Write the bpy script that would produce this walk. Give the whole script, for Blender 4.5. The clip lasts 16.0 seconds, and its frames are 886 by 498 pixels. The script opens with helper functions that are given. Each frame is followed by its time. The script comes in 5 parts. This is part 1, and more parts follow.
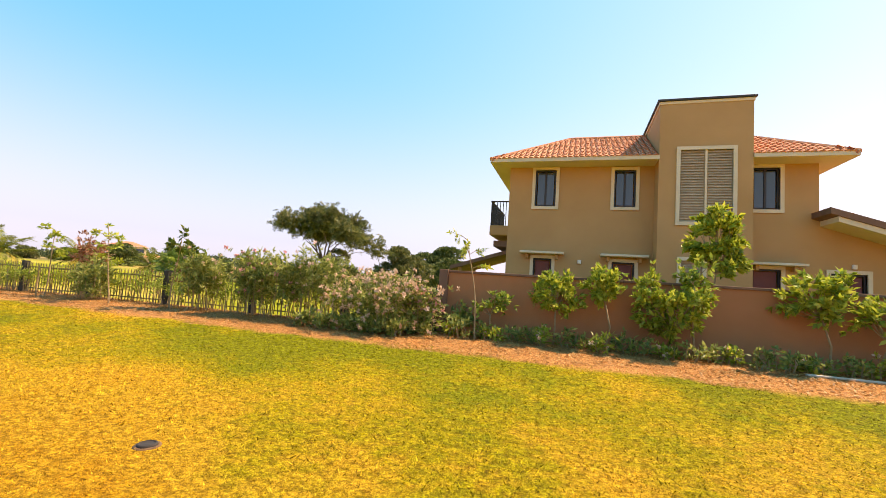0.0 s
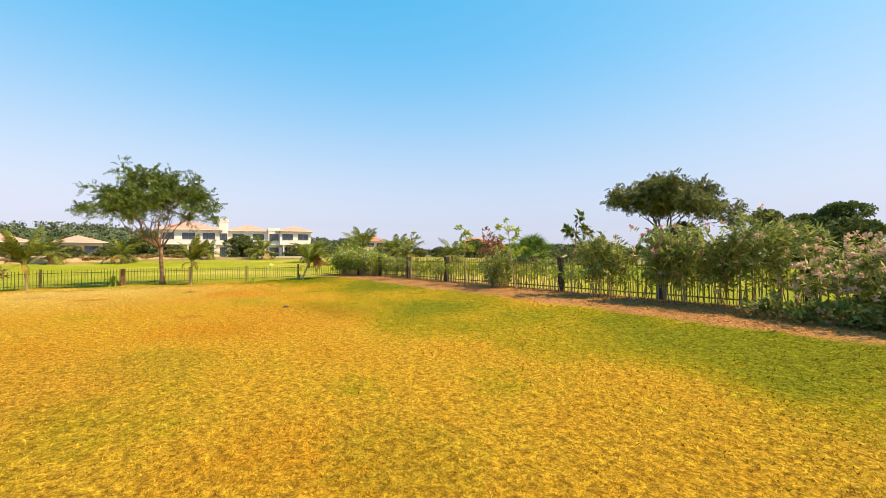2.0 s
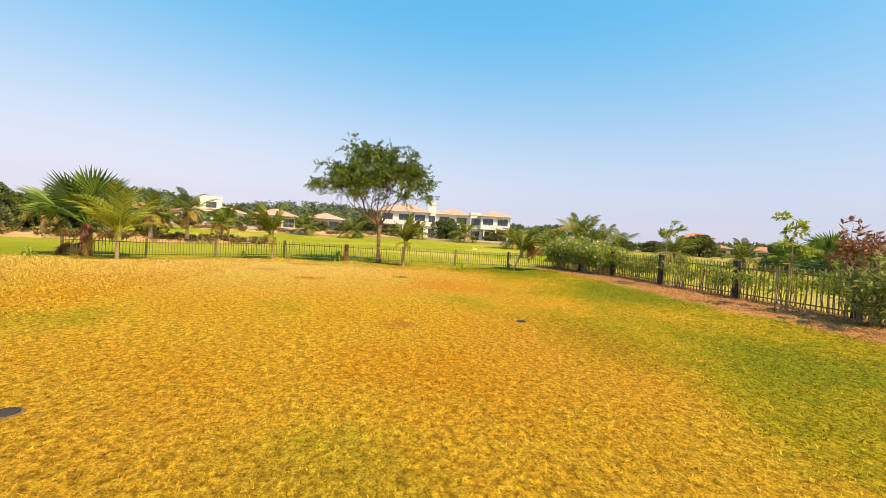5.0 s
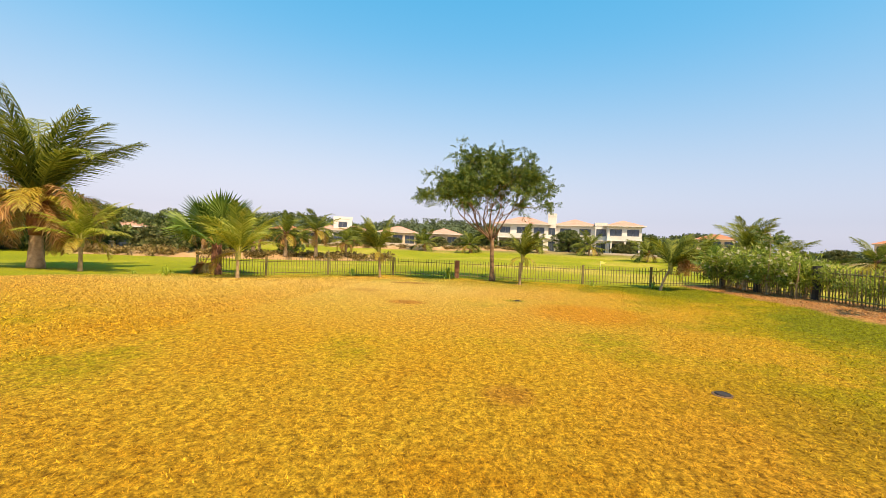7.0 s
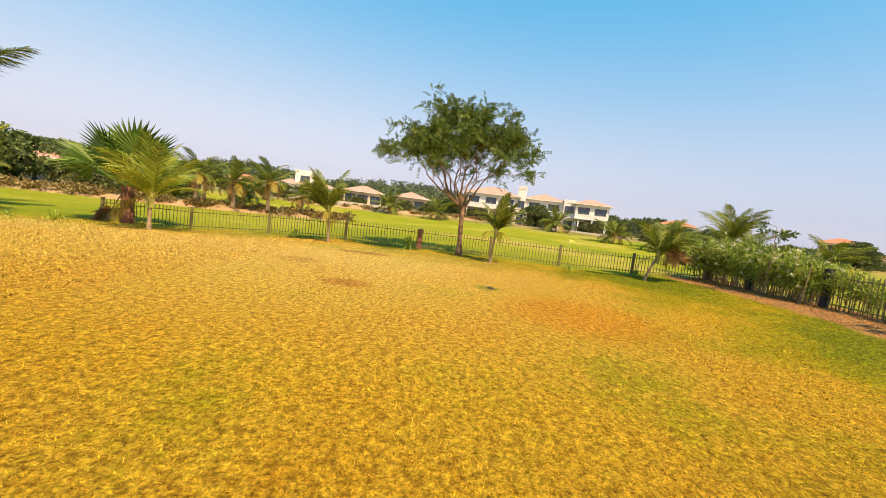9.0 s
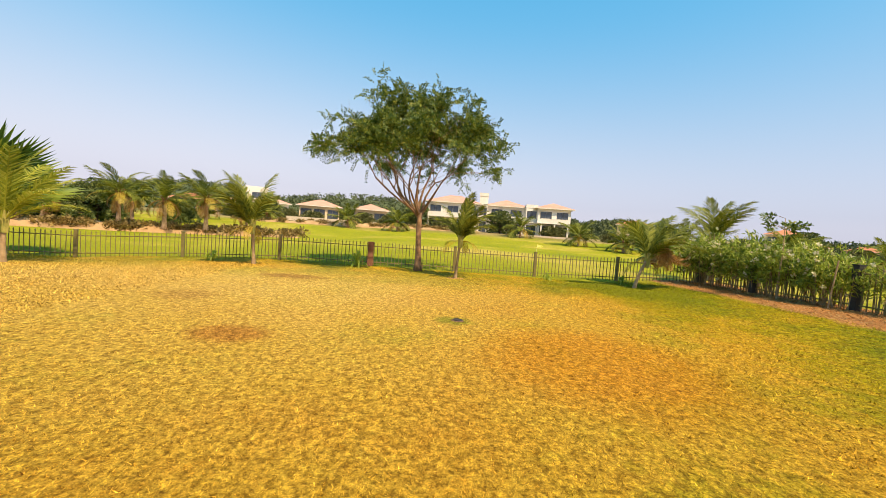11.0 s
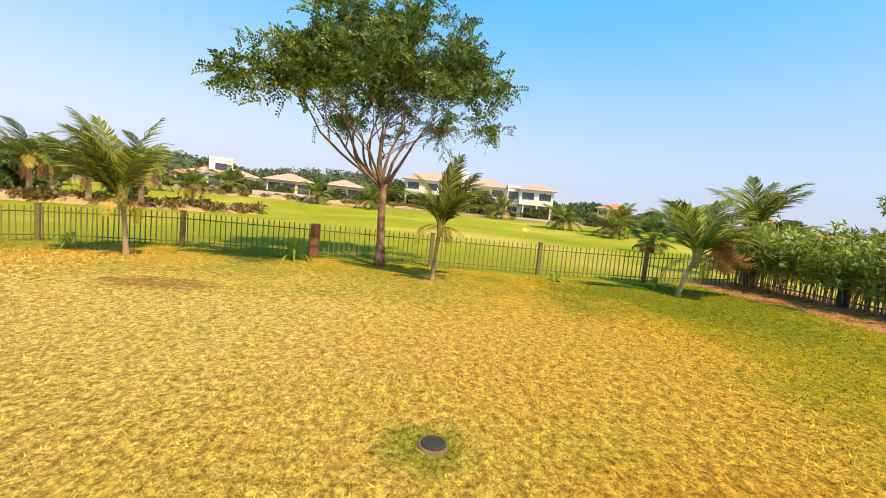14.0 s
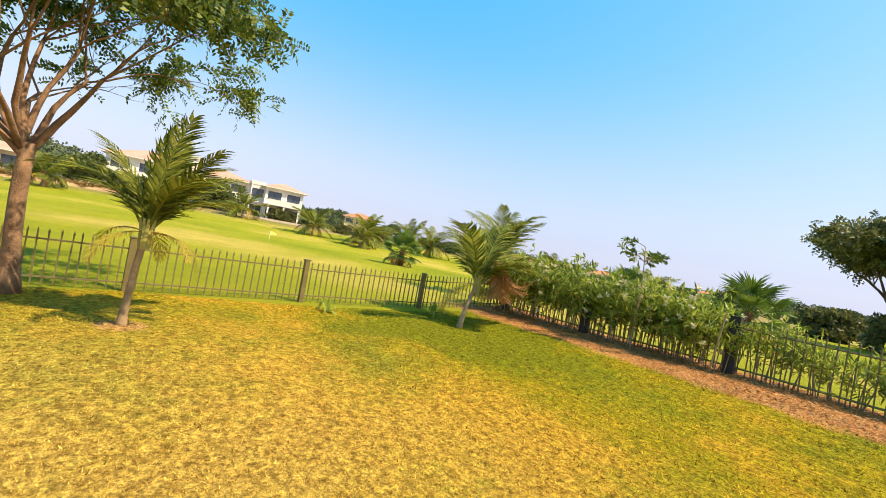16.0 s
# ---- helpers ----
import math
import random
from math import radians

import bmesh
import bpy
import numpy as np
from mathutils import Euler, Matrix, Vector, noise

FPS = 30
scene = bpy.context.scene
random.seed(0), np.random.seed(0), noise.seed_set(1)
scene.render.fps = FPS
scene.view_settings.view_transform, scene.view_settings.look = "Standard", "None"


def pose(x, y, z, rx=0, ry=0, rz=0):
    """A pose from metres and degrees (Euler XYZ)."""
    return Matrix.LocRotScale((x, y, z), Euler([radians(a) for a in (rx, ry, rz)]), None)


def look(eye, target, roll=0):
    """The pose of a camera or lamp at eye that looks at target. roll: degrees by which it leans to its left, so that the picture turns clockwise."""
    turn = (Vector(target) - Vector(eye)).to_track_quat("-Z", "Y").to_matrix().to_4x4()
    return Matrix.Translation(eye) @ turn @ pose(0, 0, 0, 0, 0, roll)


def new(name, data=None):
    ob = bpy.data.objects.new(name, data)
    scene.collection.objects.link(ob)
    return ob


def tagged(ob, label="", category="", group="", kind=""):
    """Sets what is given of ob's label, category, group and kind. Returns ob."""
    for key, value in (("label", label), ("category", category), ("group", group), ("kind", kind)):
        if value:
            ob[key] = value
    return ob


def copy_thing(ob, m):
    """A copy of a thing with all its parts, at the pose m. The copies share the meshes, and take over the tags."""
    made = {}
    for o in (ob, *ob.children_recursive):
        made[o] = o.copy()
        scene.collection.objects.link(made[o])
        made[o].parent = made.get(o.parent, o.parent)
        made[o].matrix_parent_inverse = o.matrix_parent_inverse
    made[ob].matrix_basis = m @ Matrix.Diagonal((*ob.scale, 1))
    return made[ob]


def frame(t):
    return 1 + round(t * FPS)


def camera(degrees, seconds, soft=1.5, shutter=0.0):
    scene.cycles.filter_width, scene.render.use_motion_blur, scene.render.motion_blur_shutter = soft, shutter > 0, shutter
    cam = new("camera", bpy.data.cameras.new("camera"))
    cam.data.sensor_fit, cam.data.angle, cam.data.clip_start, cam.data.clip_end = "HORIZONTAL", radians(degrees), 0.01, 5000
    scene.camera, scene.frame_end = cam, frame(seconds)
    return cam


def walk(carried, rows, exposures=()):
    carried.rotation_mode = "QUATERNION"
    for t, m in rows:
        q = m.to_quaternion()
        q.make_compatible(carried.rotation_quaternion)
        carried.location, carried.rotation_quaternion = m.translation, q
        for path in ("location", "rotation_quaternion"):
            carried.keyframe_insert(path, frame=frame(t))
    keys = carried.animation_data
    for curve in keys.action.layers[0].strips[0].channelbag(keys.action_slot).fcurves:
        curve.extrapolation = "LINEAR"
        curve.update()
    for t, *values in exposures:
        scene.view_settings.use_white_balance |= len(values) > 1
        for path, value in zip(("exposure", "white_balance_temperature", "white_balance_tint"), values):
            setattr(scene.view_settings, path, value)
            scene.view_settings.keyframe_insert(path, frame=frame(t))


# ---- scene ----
cam = camera(92.3, 16.0, soft=0.6)
METRES, EYE, TILT, LEAN, TURN = 22.4, 1.5, 0.0, 0.0, 17.3
ROWS = [
    (0.0, 0.0, 0.0, 0.0, -0.3, 4.52, -3.82),
    (0.5, -0.03, 0.0087, 0.0005, -4.3, 2.91, -3.0),
    (1.0, -0.0561, 0.0165, 0.001, 6.96, 2.92, -1.39),
    (1.5, -0.0907, 0.024, -0.0022, 21.52, -2.32, 1.94),
    (2.0, -0.1227, 0.035, -0.0042, 40.26, 0.76, 0.29),
    (2.5, -0.1577, 0.0416, -0.0025, 46.95, 3.68, -2.94),
    (3.0, -0.1896, 0.0521, -0.0037, 50.52, 2.07, -2.57),
    (3.5, -0.2206, 0.0587, -0.0047, 62.97, 1.74, -5.54),
    (4.0, -0.2533, 0.071, -0.0036, 63.36, 0.13, -3.66),
    (6.5, -0.394, 0.1386, -0.0012, 76.54, -2.3, -2.76),
    (7.0, -0.4227, 0.1428, -0.0015, 81.61, -0.5, -2.31),
    (7.5, -0.4533, 0.1491, -0.0016, 79.99, -2.66, -2.61),
    (8.0, -0.4811, 0.1538, -0.0023, 83.04, -2.18, -4.51),
    (8.5, -0.5096, 0.1594, -0.0006, 77.81, -4.22, -4.87),
    (9.0, -0.5389, 0.168, 0.0007, 77.17, -4.78, -6.96),
    (9.5, -0.5696, 0.1787, 0.0002, 70.98, -3.68, -4.92),
    (12.0, -0.7115, 0.2281, -0.0037, 74.13, -2.47, -4.26),
    (12.5, -0.7418, 0.2371, -0.0021, 79.06, -5.51, -6.71),
    (13.0, -0.7721, 0.2495, -0.0023, 74.81, -7.19, -5.74),
    (13.5, -0.7977, 0.2615, -0.002, 73.15, -5.51, -6.89),
    (14.0, -0.8289, 0.2713, -0.0023, 69.26, -5.41, -5.55),
    (14.5, -0.8571, 0.2856, -0.0005, 65.85, -2.87, -6.51),
    (15.0, -0.8844, 0.2974, 0.0004, 52.35, -1.75, -7.03),
    (15.5, -0.9148, 0.3074, -0.0005, 48.8, 0.1, -6.14),
    (16.0, -0.9376, 0.3172, 0.0007, 35.59, 0.06, -10.55),
]
walk(cam, [(t, pose(0, 0, EYE, TILT, LEAN, TURN) @ pose(METRES * x, METRES * y, METRES * z, 90 + pitch, roll, yaw)) for t, x, y, z, yaw, pitch, roll in ROWS],
     exposures=[(0.0, 1.22, 7900, 24), (1.0, 1.06, 7700, 22), (2.0, 0.90, 7100, 15), (2.5, 0.88, 6600, 10), (3.0, 0.86, 6600, 10), (4.0, 0.86, 7100, 15),
                (7.0, 0.82, 7300, 17), (9.5, 0.79, 7300, 17), (12.5, 0.84, 7200, 15), (13.5, 0.9, 6900, 12), (14.5, 0.92, 6600, 10), (15.2, 0.94, 6600, 10), (16.0, 1.0, 6850, 15)])

# ---- light ----
SUN_AZ = math.atan2(0.60, 0.80)      # the sun stands towards +x +y
SUN_EL = radians(53)
to_sun = Vector((math.cos(SUN_EL) * math.cos(SUN_AZ), math.cos(SUN_EL) * math.sin(SUN_AZ), math.sin(SUN_EL)))
sun_data = bpy.data.lights.new("sun", "SUN")
sun_data.energy, sun_data.angle, sun_data.color = 4.0, radians(0.6), (1.0, 0.85, 0.60)
sun = new("sun", sun_data)
sun.matrix_world = look((0, 0, 60), Vector((0, 0, 60)) - to_sun)
world = bpy.data.worlds.new("sky")
scene.world = world
world.use_nodes = True
wt = world.node_tree
wt.nodes.clear()
w_out = wt.nodes.new("ShaderNodeOutputWorld")
w_bg = wt.nodes.new("ShaderNodeBackground")
w_sky = wt.nodes.new("ShaderNodeTexSky")
w_sky.sky_type, w_sky.sun_disc = "NISHITA", False
w_sky.sun_elevation, w_sky.sun_rotation = SUN_EL, math.pi / 2 - SUN_AZ
w_sky.air_density, w_sky.dust_density, w_sky.ozone_density = 1.1, 0.5, 3.5
w_bg.inputs["Strength"].default_value = 0.15
HAZE_HUE, HAZE_SAT, HAZE_TOP, HAZE_MOST = 0.645, 0.22, 0.44, 0.9     # pale dust haze over the horizon
# hazy bright day: the sky's own gradient, with a softer fall of brightness and a deeper blue overhead
w_split = wt.nodes.new("ShaderNodeSeparateColor")
w_join = wt.nodes.new("ShaderNodeCombineColor")
w_split.mode = w_join.mode = "HSV"
wt.links.new(w_sky.outputs[0], w_split.inputs[0])


def sky_math(op, a, b):
    n = wt.nodes.new("ShaderNodeMath")
    n.operation, n.use_clamp = op, False
    for k, v in enumerate((a, b)):
        if isinstance(v, (int, float)):
            n.inputs[k].default_value = v
        else:
            wt.links.new(v, n.inputs[k])
    return n.outputs[0]


w_sat = sky_math("ADD", sky_math("MULTIPLY", w_split.outputs[1], 0.26), 1.08)
w_sat = sky_math("MINIMUM", sky_math("SUBTRACT", w_sat, sky_math("MULTIPLY", w_split.outputs[2], 0.108)), 0.94)
w_join.inputs[0].default_value = 0.584
wt.links.new(w_sat, w_join.inputs[1])
wt.links.new(sky_math("MULTIPLY", sky_math("POWER", w_split.outputs[2], 0.30), 2.40), w_join.inputs[2])
w_coord, w_xyz = wt.nodes.new("ShaderNodeTexCoord"), wt.nodes.new("ShaderNodeSeparateXYZ")
wt.links.new(w_coord.outputs["Generated"], w_xyz.inputs[0])
w_low = sky_math("POWER", sky_math("SUBTRACT", 1.0, sky_math("MINIMUM", sky_math("MAXIMUM", sky_math("DIVIDE", w_xyz.outputs[2], HAZE_TOP), 0.0), 1.0)), 1.6)
w_haze = wt.nodes.new("ShaderNodeMix")
w_haze.data_type = "RGBA"
wt.links.new(sky_math("MULTIPLY", w_low, HAZE_MOST), w_haze.inputs[0])
wt.links.new(w_join.outputs[0], w_haze.inputs[6])
w_dust = wt.nodes.new("ShaderNodeCombineColor")
w_dust.mode = "HSV"
w_dust.inputs[0].default_value, w_dust.inputs[1].default_value = HAZE_HUE, HAZE_SAT
wt.links.new(sky_math("MULTIPLY", sky_math("POWER", w_split.outputs[2], 0.30), 1.82), w_dust.inputs[2])
wt.links.new(w_dust.outputs[0], w_haze.inputs[7])
wt.links.new(w_haze.outputs[2], w_bg.inputs["Color"])
wt.links.new(w_bg.outputs[0], w_out.inputs["Surface"])

# ---- helpers of this scene ----
rng = np.random.default_rng(7)


def smooth(a, b, v):
    t = np.clip((np.asarray(v, float) - a) / (b - a), 0, 1)
    return t * t * (3 - 2 * t)


def ground_z(x, y):
    """Height of the ground: a level lawn, a low bank along the border bed, a golf course that rolls and rises far off."""
    x, y = np.asarray(x, float), np.asarray(y, float)
    z = -0.10 * smooth(-24, -30, x)
    z = z + 0.22 * smooth(5.5, 10.0, y) * (1 - smooth(12, 22, y)) * smooth(-36, -31, x)
    z = z - 0.27 * smooth(-5, -12, y) * smooth(-20, -27, x)
    far = smooth(-33, -60, x)
    z = z - 0.35 * far + 1.5 * smooth(-55, -108, x)
    z = z + far * 0.22 * np.sin(x * 0.11 + 0.7) * np.cos(y * 0.08)
    return z


def gz(x, y):
    return float(ground_z(x, y))


class Build:
    """Collects faces and links them as one mesh."""

    def __init__(self):
        self.v, self.f = [], []

    def add(self, verts, faces):
        n = len(self.v)
        self.v += [tuple(p) for p in verts]
        self.f += [tuple(i + n for i in f) for f in faces]
        return self

    def box(self, x0, x1, y0, y1, z0, z1, b=0.0):
        if b <= 0:
            self.add([(x, y, z) for z in (z0, z1) for y in (y0, y1) for x in (x0, x1)],
                     [(0, 2, 3, 1), (4, 5, 7, 6), (0, 1, 5, 4), (2, 6, 7, 3), (0, 4, 6, 2), (1, 3, 7, 5)])
            return self
        bm = bmesh.new()
        bmesh.ops.create_cube(bm, size=1, matrix=Matrix.Translation(((x0 + x1) / 2, (y0 + y1) / 2, (z0 + z1) / 2)) @ Matrix.Diagonal((x1 - x0, y1 - y0, z1 - z0, 1)))
        bmesh.ops.bevel(bm, geom=bm.edges[:], offset=b, segments=1, affect="EDGES")
        bm.verts.index_update()
        self.add([v.co[:] for v in bm.verts], [[v.index for v in f.verts] for f in bm.faces])
        bm.free()
        return self

    def tube(self, pts, radii, sides=6, cap=True):
        pts = [Vector(p) for p in pts]
        n0 = len(self.v)
        for i, p in enumerate(pts):
            d = (pts[min(i + 1, len(pts) - 1)] - pts[max(i - 1, 0)]).normalized()
            u = d.cross(Vector((0.13, 0.97, 0.2))).normalized()
            w = d.cross(u)
            for k in range(sides):
                a = 2 * math.pi * k / sides
                self.v.append(tuple(p + (u * math.cos(a) + w * math.sin(a)) * radii[i]))
        for i in range(len(pts) - 1):
            for k in range(sides):
                a, b = n0 + i * sides + k, n0 + i * sides + (k + 1) % sides
                self.f.append((a, b, b + sides, a + sides))
        if cap:
            self.f.append(tuple(n0 + k for k in range(sides))[::-1])
            self.f.append(tuple(n0 + (len(pts) - 1) * sides + k for k in range(sides)))
        return self

    def mesh(self, name, material, soft=False):
        me = bpy.data.meshes.new(name)
        me.from_pydata(self.v, [], self.f)
        me.materials.append(material)
        if soft:
            me.polygons.foreach_set("use_smooth", [True] * len(me.polygons))
        return me


def quads_mesh(name, verts, material):
    """One mesh out of an array of separate quads (n, 4, 3) or triangles (n, 3, 3)."""
    n, k, _ = verts.shape
    me = bpy.data.meshes.new(name)
    me.vertices.add(n * k)
    me.vertices.foreach_set("co", np.ascontiguousarray(verts, dtype=np.float32).ravel())
    me.loops.add(n * k)
    me.loops.foreach_set("vertex_index", np.arange(n * k, dtype=np.int32))
    me.polygons.add(n)
    me.polygons.foreach_set("loop_start", np.arange(0, n * k, k, dtype=np.int32))
    me.update(calc_edges=True)
    me.materials.append(material)
    return me


def part(name, data, material, parent, label="", soft=False):
    """Links a Build or a mesh as one object under a thing or a part."""
    me = data.mesh(name, material, soft) if isinstance(data, Build) else data
    ob = new(name, me)
    ob.parent = parent
    if label:
        ob["label"] = label
    return ob


def thing(name, label, category, at=(0, 0, 0), turn=0.0, group="", kind=""):
    ob = new(name)
    ob.matrix_basis = pose(*at, 0, 0, turn)
    return tagged(ob, label, category, group, kind)


def solo(name, data, material, label, category, at=(0, 0, 0), turn=0.0, group="", kind="", soft=False):
    me = data.mesh(name, material, soft) if isinstance(data, Build) else data
    ob = new(name, me)
    ob.matrix_basis = pose(*at, 0, 0, turn)
    return tagged(ob, label, category, group, kind)


# ---- materials ----
def nodes_of(name):
    m = bpy.data.materials.new(name)
    m.use_nodes = True
    nt = m.node_tree
    return m, nt, nt.nodes["Principled BSDF"], nt.nodes["Material Output"]


def noise_node(nt, scale, detail=4.0, rough=0.6, coords=None):
    n = nt.nodes.new("ShaderNodeTexNoise")
    n.inputs["Scale"].default_value, n.inputs["Detail"].default_value, n.inputs["Roughness"].default_value = scale, detail, rough
    if coords is None:
        g = nt.nodes.new("ShaderNodeNewGeometry")
        coords = g.outputs["Position"]
    nt.links.new(coords, n.inputs["Vector"])
    return n.outputs["Fac"]


def ramp(nt, fac, stops):
    r = nt.nodes.new("ShaderNodeValToRGB")
    el = r.color_ramp.elements
    while len(el) < len(stops):
        el.new(0.5)
    for e, (p, c) in zip(el, stops):
        e.position, e.color = p, (*c, 1) if len(c) == 3 else c
    nt.links.new(fac, r.inputs["Fac"])
    return r.outputs["Color"]


def mixed(nt, fac, a, b, mode="MIX"):
    m = nt.nodes.new("ShaderNodeMix")
    m.data_type, m.blend_type = "RGBA", mode
    for s, v in ((m.inputs[0], fac), (m.inputs[6], a), (m.inputs[7], b)):
        if isinstance(v, (int, float)):
            s.default_value = v
        elif isinstance(v, tuple):
            s.default_value = (*v, 1)
        else:
            nt.links.new(v, s)
    return m.outputs[2]


def maths(nt, op, a, b=0.0, clamp=False):
    m = nt.nodes.new("ShaderNodeMath")
    m.operation, m.use_clamp = op, clamp
    for s, v in zip(m.inputs, (a, b)):
        if isinstance(v, (int, float)):
            s.default_value = v
        else:
            nt.links.new(v, s)
    return m.outputs[0]


def bumped(nt, bsdf, height, strength, distance):
    b = nt.nodes.new("ShaderNodeBump")
    b.inputs["Strength"].default_value, b.inputs["Distance"].default_value = strength, distance
    nt.links.new(height, b.inputs["Height"])
    nt.links.new(b.outputs[0], bsdf.inputs["Normal"])


def plain(name, a, b, scale=3.0, fine=40.0, rough=0.8, bump=0.3, dist=0.005, metal=0.0, pieces=False):
    """Two tones in large blotches, a fine grain, and relief."""
    m, nt, bsdf, _ = nodes_of(name)
    big, small = noise_node(nt, scale), noise_node(nt, fine, 6.0)
    col = ramp(nt, big, [(0.3, a), (0.7, b)])
    col = mixed(nt, 0.35, col, ramp(nt, small, [(0.25, (0.55, 0.55, 0.55)), (0.75, (1.25, 1.25, 1.25))]), "MULTIPLY")
    if pieces:
        o = nt.nodes.new("ShaderNodeObjectInfo")
        col = mixed(nt, 0.5, col, ramp(nt, o.outputs["Random"], [(0, (0.6, 0.6, 0.6)), (1, (1.3, 1.3, 1.3))]), "MULTIPLY")
    nt.links.new(col, bsdf.inputs["Base Color"])
    bsdf.inputs["Roughness"].default_value, bsdf.inputs["Metallic"].default_value = rough, metal
    if bump:
        bumped(nt, bsdf, small, bump, dist)
    return m


def foliage(name, dark, mid, light, through_=0.35, rough=0.5):
    """Leaves that differ one by one and let some light through."""
    m, nt, bsdf, out = nodes_of(name)
    g = nt.nodes.new("ShaderNodeNewGeometry")
    col = ramp(nt, g.outputs["Random Per Island"], [(0.0, dark), (0.5, mid), (1.0, light)])
    big = noise_node(nt, 1.3, 2.0)
    col = mixed(nt, 0.5, col, ramp(nt, big, [(0.3, (0.6, 0.65, 0.6)), (0.7, (1.25, 1.2, 1.1))]), "MULTIPLY")
    nt.links.new(col, bsdf.inputs["Base Color"])
    bsdf.inputs["Roughness"].default_value = rough
    bsdf.inputs["Specular IOR Level"].default_value = 0.3
    tr = nt.nodes.new("ShaderNodeBsdfTranslucent")
    nt.links.new(col, tr.inputs["Color"])
    mx = nt.nodes.new("ShaderNodeMixShader")
    mx.inputs[0].default_value = through_
    nt.links.new(bsdf.outputs[0], mx.inputs[1])
    nt.links.new(tr.outputs[0], mx.inputs[2])
    nt.links.new(mx.outputs[0], out.inputs["Surface"])
    return m


def turf_colour(nt):
    """Patchy lawn: green, yellow and straw-brown areas in soft-edged patches."""
    a = noise_node(nt, 0.20, 3.0, 0.55)
    b = noise_node(nt, 0.75, 4.0, 0.6)
    c = noise_node(nt, 5.0, 5.0, 0.7)
    g = nt.nodes.new("ShaderNodeNewGeometry")
    s = nt.nodes.new("ShaderNodeSeparateXYZ")
    nt.links.new(g.outputs["Position"], s.inputs[0])
    # greener beside the border bed and the far fence, where the sprinklers reach
    north = nt.nodes.new("ShaderNodeMapRange")
    north.inputs["From Min"].default_value, north.inputs["From Max"].default_value = 0.5, 7.5
    nt.links.new(s.outputs["Y"], north.inputs["Value"])
    west = nt.nodes.new("ShaderNodeMapRange")
    west.inputs["From Min"].default_value, west.inputs["From Max"].default_value = -25.0, -30.5
    nt.links.new(s.outputs["X"], west.inputs["Value"])
    f = maths(nt, "ADD", maths(nt, "MULTIPLY", maths(nt, "SUBTRACT", a, 0.145), 1.0), maths(nt, "MULTIPLY", b, 0.40))
    f = maths(nt, "ADD", f, maths(nt, "MULTIPLY", maths(nt, "SUBTRACT", c, 0.5), 0.42))
    east = nt.nodes.new("ShaderNodeMapRange")
    east.inputs["From Min"].default_value, east.inputs["From Max"].default_value, east.inputs["To Min"].default_value = -20.0, -8.0, 0.95
    nt.links.new(s.outputs["X"], east.inputs["Value"])
    wet = maths(nt, "ADD", maths(nt, "MULTIPLY", north.outputs[0], east.outputs[0]), maths(nt, "MULTIPLY", west.outputs[0], 0.7))
    f = maths(nt, "SUBTRACT", f, maths(nt, "MULTIPLY", wet, 0.275))
    col = ramp(nt, f, [(0.24, GRASS[0]), (0.37, GRASS[1]), (0.50, GRASS[2]), (0.60, GRASS[3]), (0.74, GRASS[4])])
    # bleached straw over the drier western half of the lawn
    dry = nt.nodes.new("ShaderNodeMapRange")
    dry.inputs["From Min"].default_value, dry.inputs["From Max"].default_value = -16.0, -24.0
    nt.links.new(s.outputs["X"], dry.inputs["Value"])
    south = nt.nodes.new("ShaderNodeMapRange")
    south.inputs["From Min"].default_value, south.inputs["From Max"].default_value = 5.0, -1.5
    nt.links.new(s.outputs["Y"], south.inputs["Value"])
    k = maths(nt, "MULTIPLY", maths(nt, "MULTIPLY", dry.outputs[0], south.outputs[0]), maths(nt, "MULTIPLY", maths(nt, "SUBTRACT", 1.0, west.outputs[0]), ramp(nt, b, [(0.3, (0.75, 0.75, 0.75)), (0.6, (1, 1, 1))])))
    col = mixed(nt, maths(nt, "MULTIPLY", k, 0.7), col, (0.585, 0.425, 0.130))
    # bare reddish scars and a few greener tufts
    for px, py, rx, ry, tone, much in SPOTS:
        dx = maths(nt, "DIVIDE", maths(nt, "SUBTRACT", s.outputs["X"], px), rx)
        dy = maths(nt, "DIVIDE", maths(nt, "SUBTRACT", s.outputs["Y"], py), ry)
        q = maths(nt, "ADD", maths(nt, "MULTIPLY", dx, dx), maths(nt, "MULTIPLY", dy, dy))
        q = maths(nt, "ADD", q, maths(nt, "MULTIPLY", maths(nt, "SUBTRACT", c, 0.5), 2.2))
        m = nt.nodes.new("ShaderNodeMapRange")
        m.inputs["From Min"].default_value, m.inputs["From Max"].default_value, m.inputs["To Max"].default_value = 1.2, 0.3, much
        nt.links.new(q, m.inputs["Value"])
        col = mixed(nt, m.outputs[0], col, tone)
    # tufts and thin places
    tuft = ramp(nt, noise_node(nt, 11.0, 4.0, 0.7), [(0.36, (0.56, 0.50, 0.40)), (0.5, (1, 1, 1)), (0.64, (1.42, 1.44, 1.46))])
    col = mixed(nt, 0.85, col, tuft, "MULTIPLY")
    return col


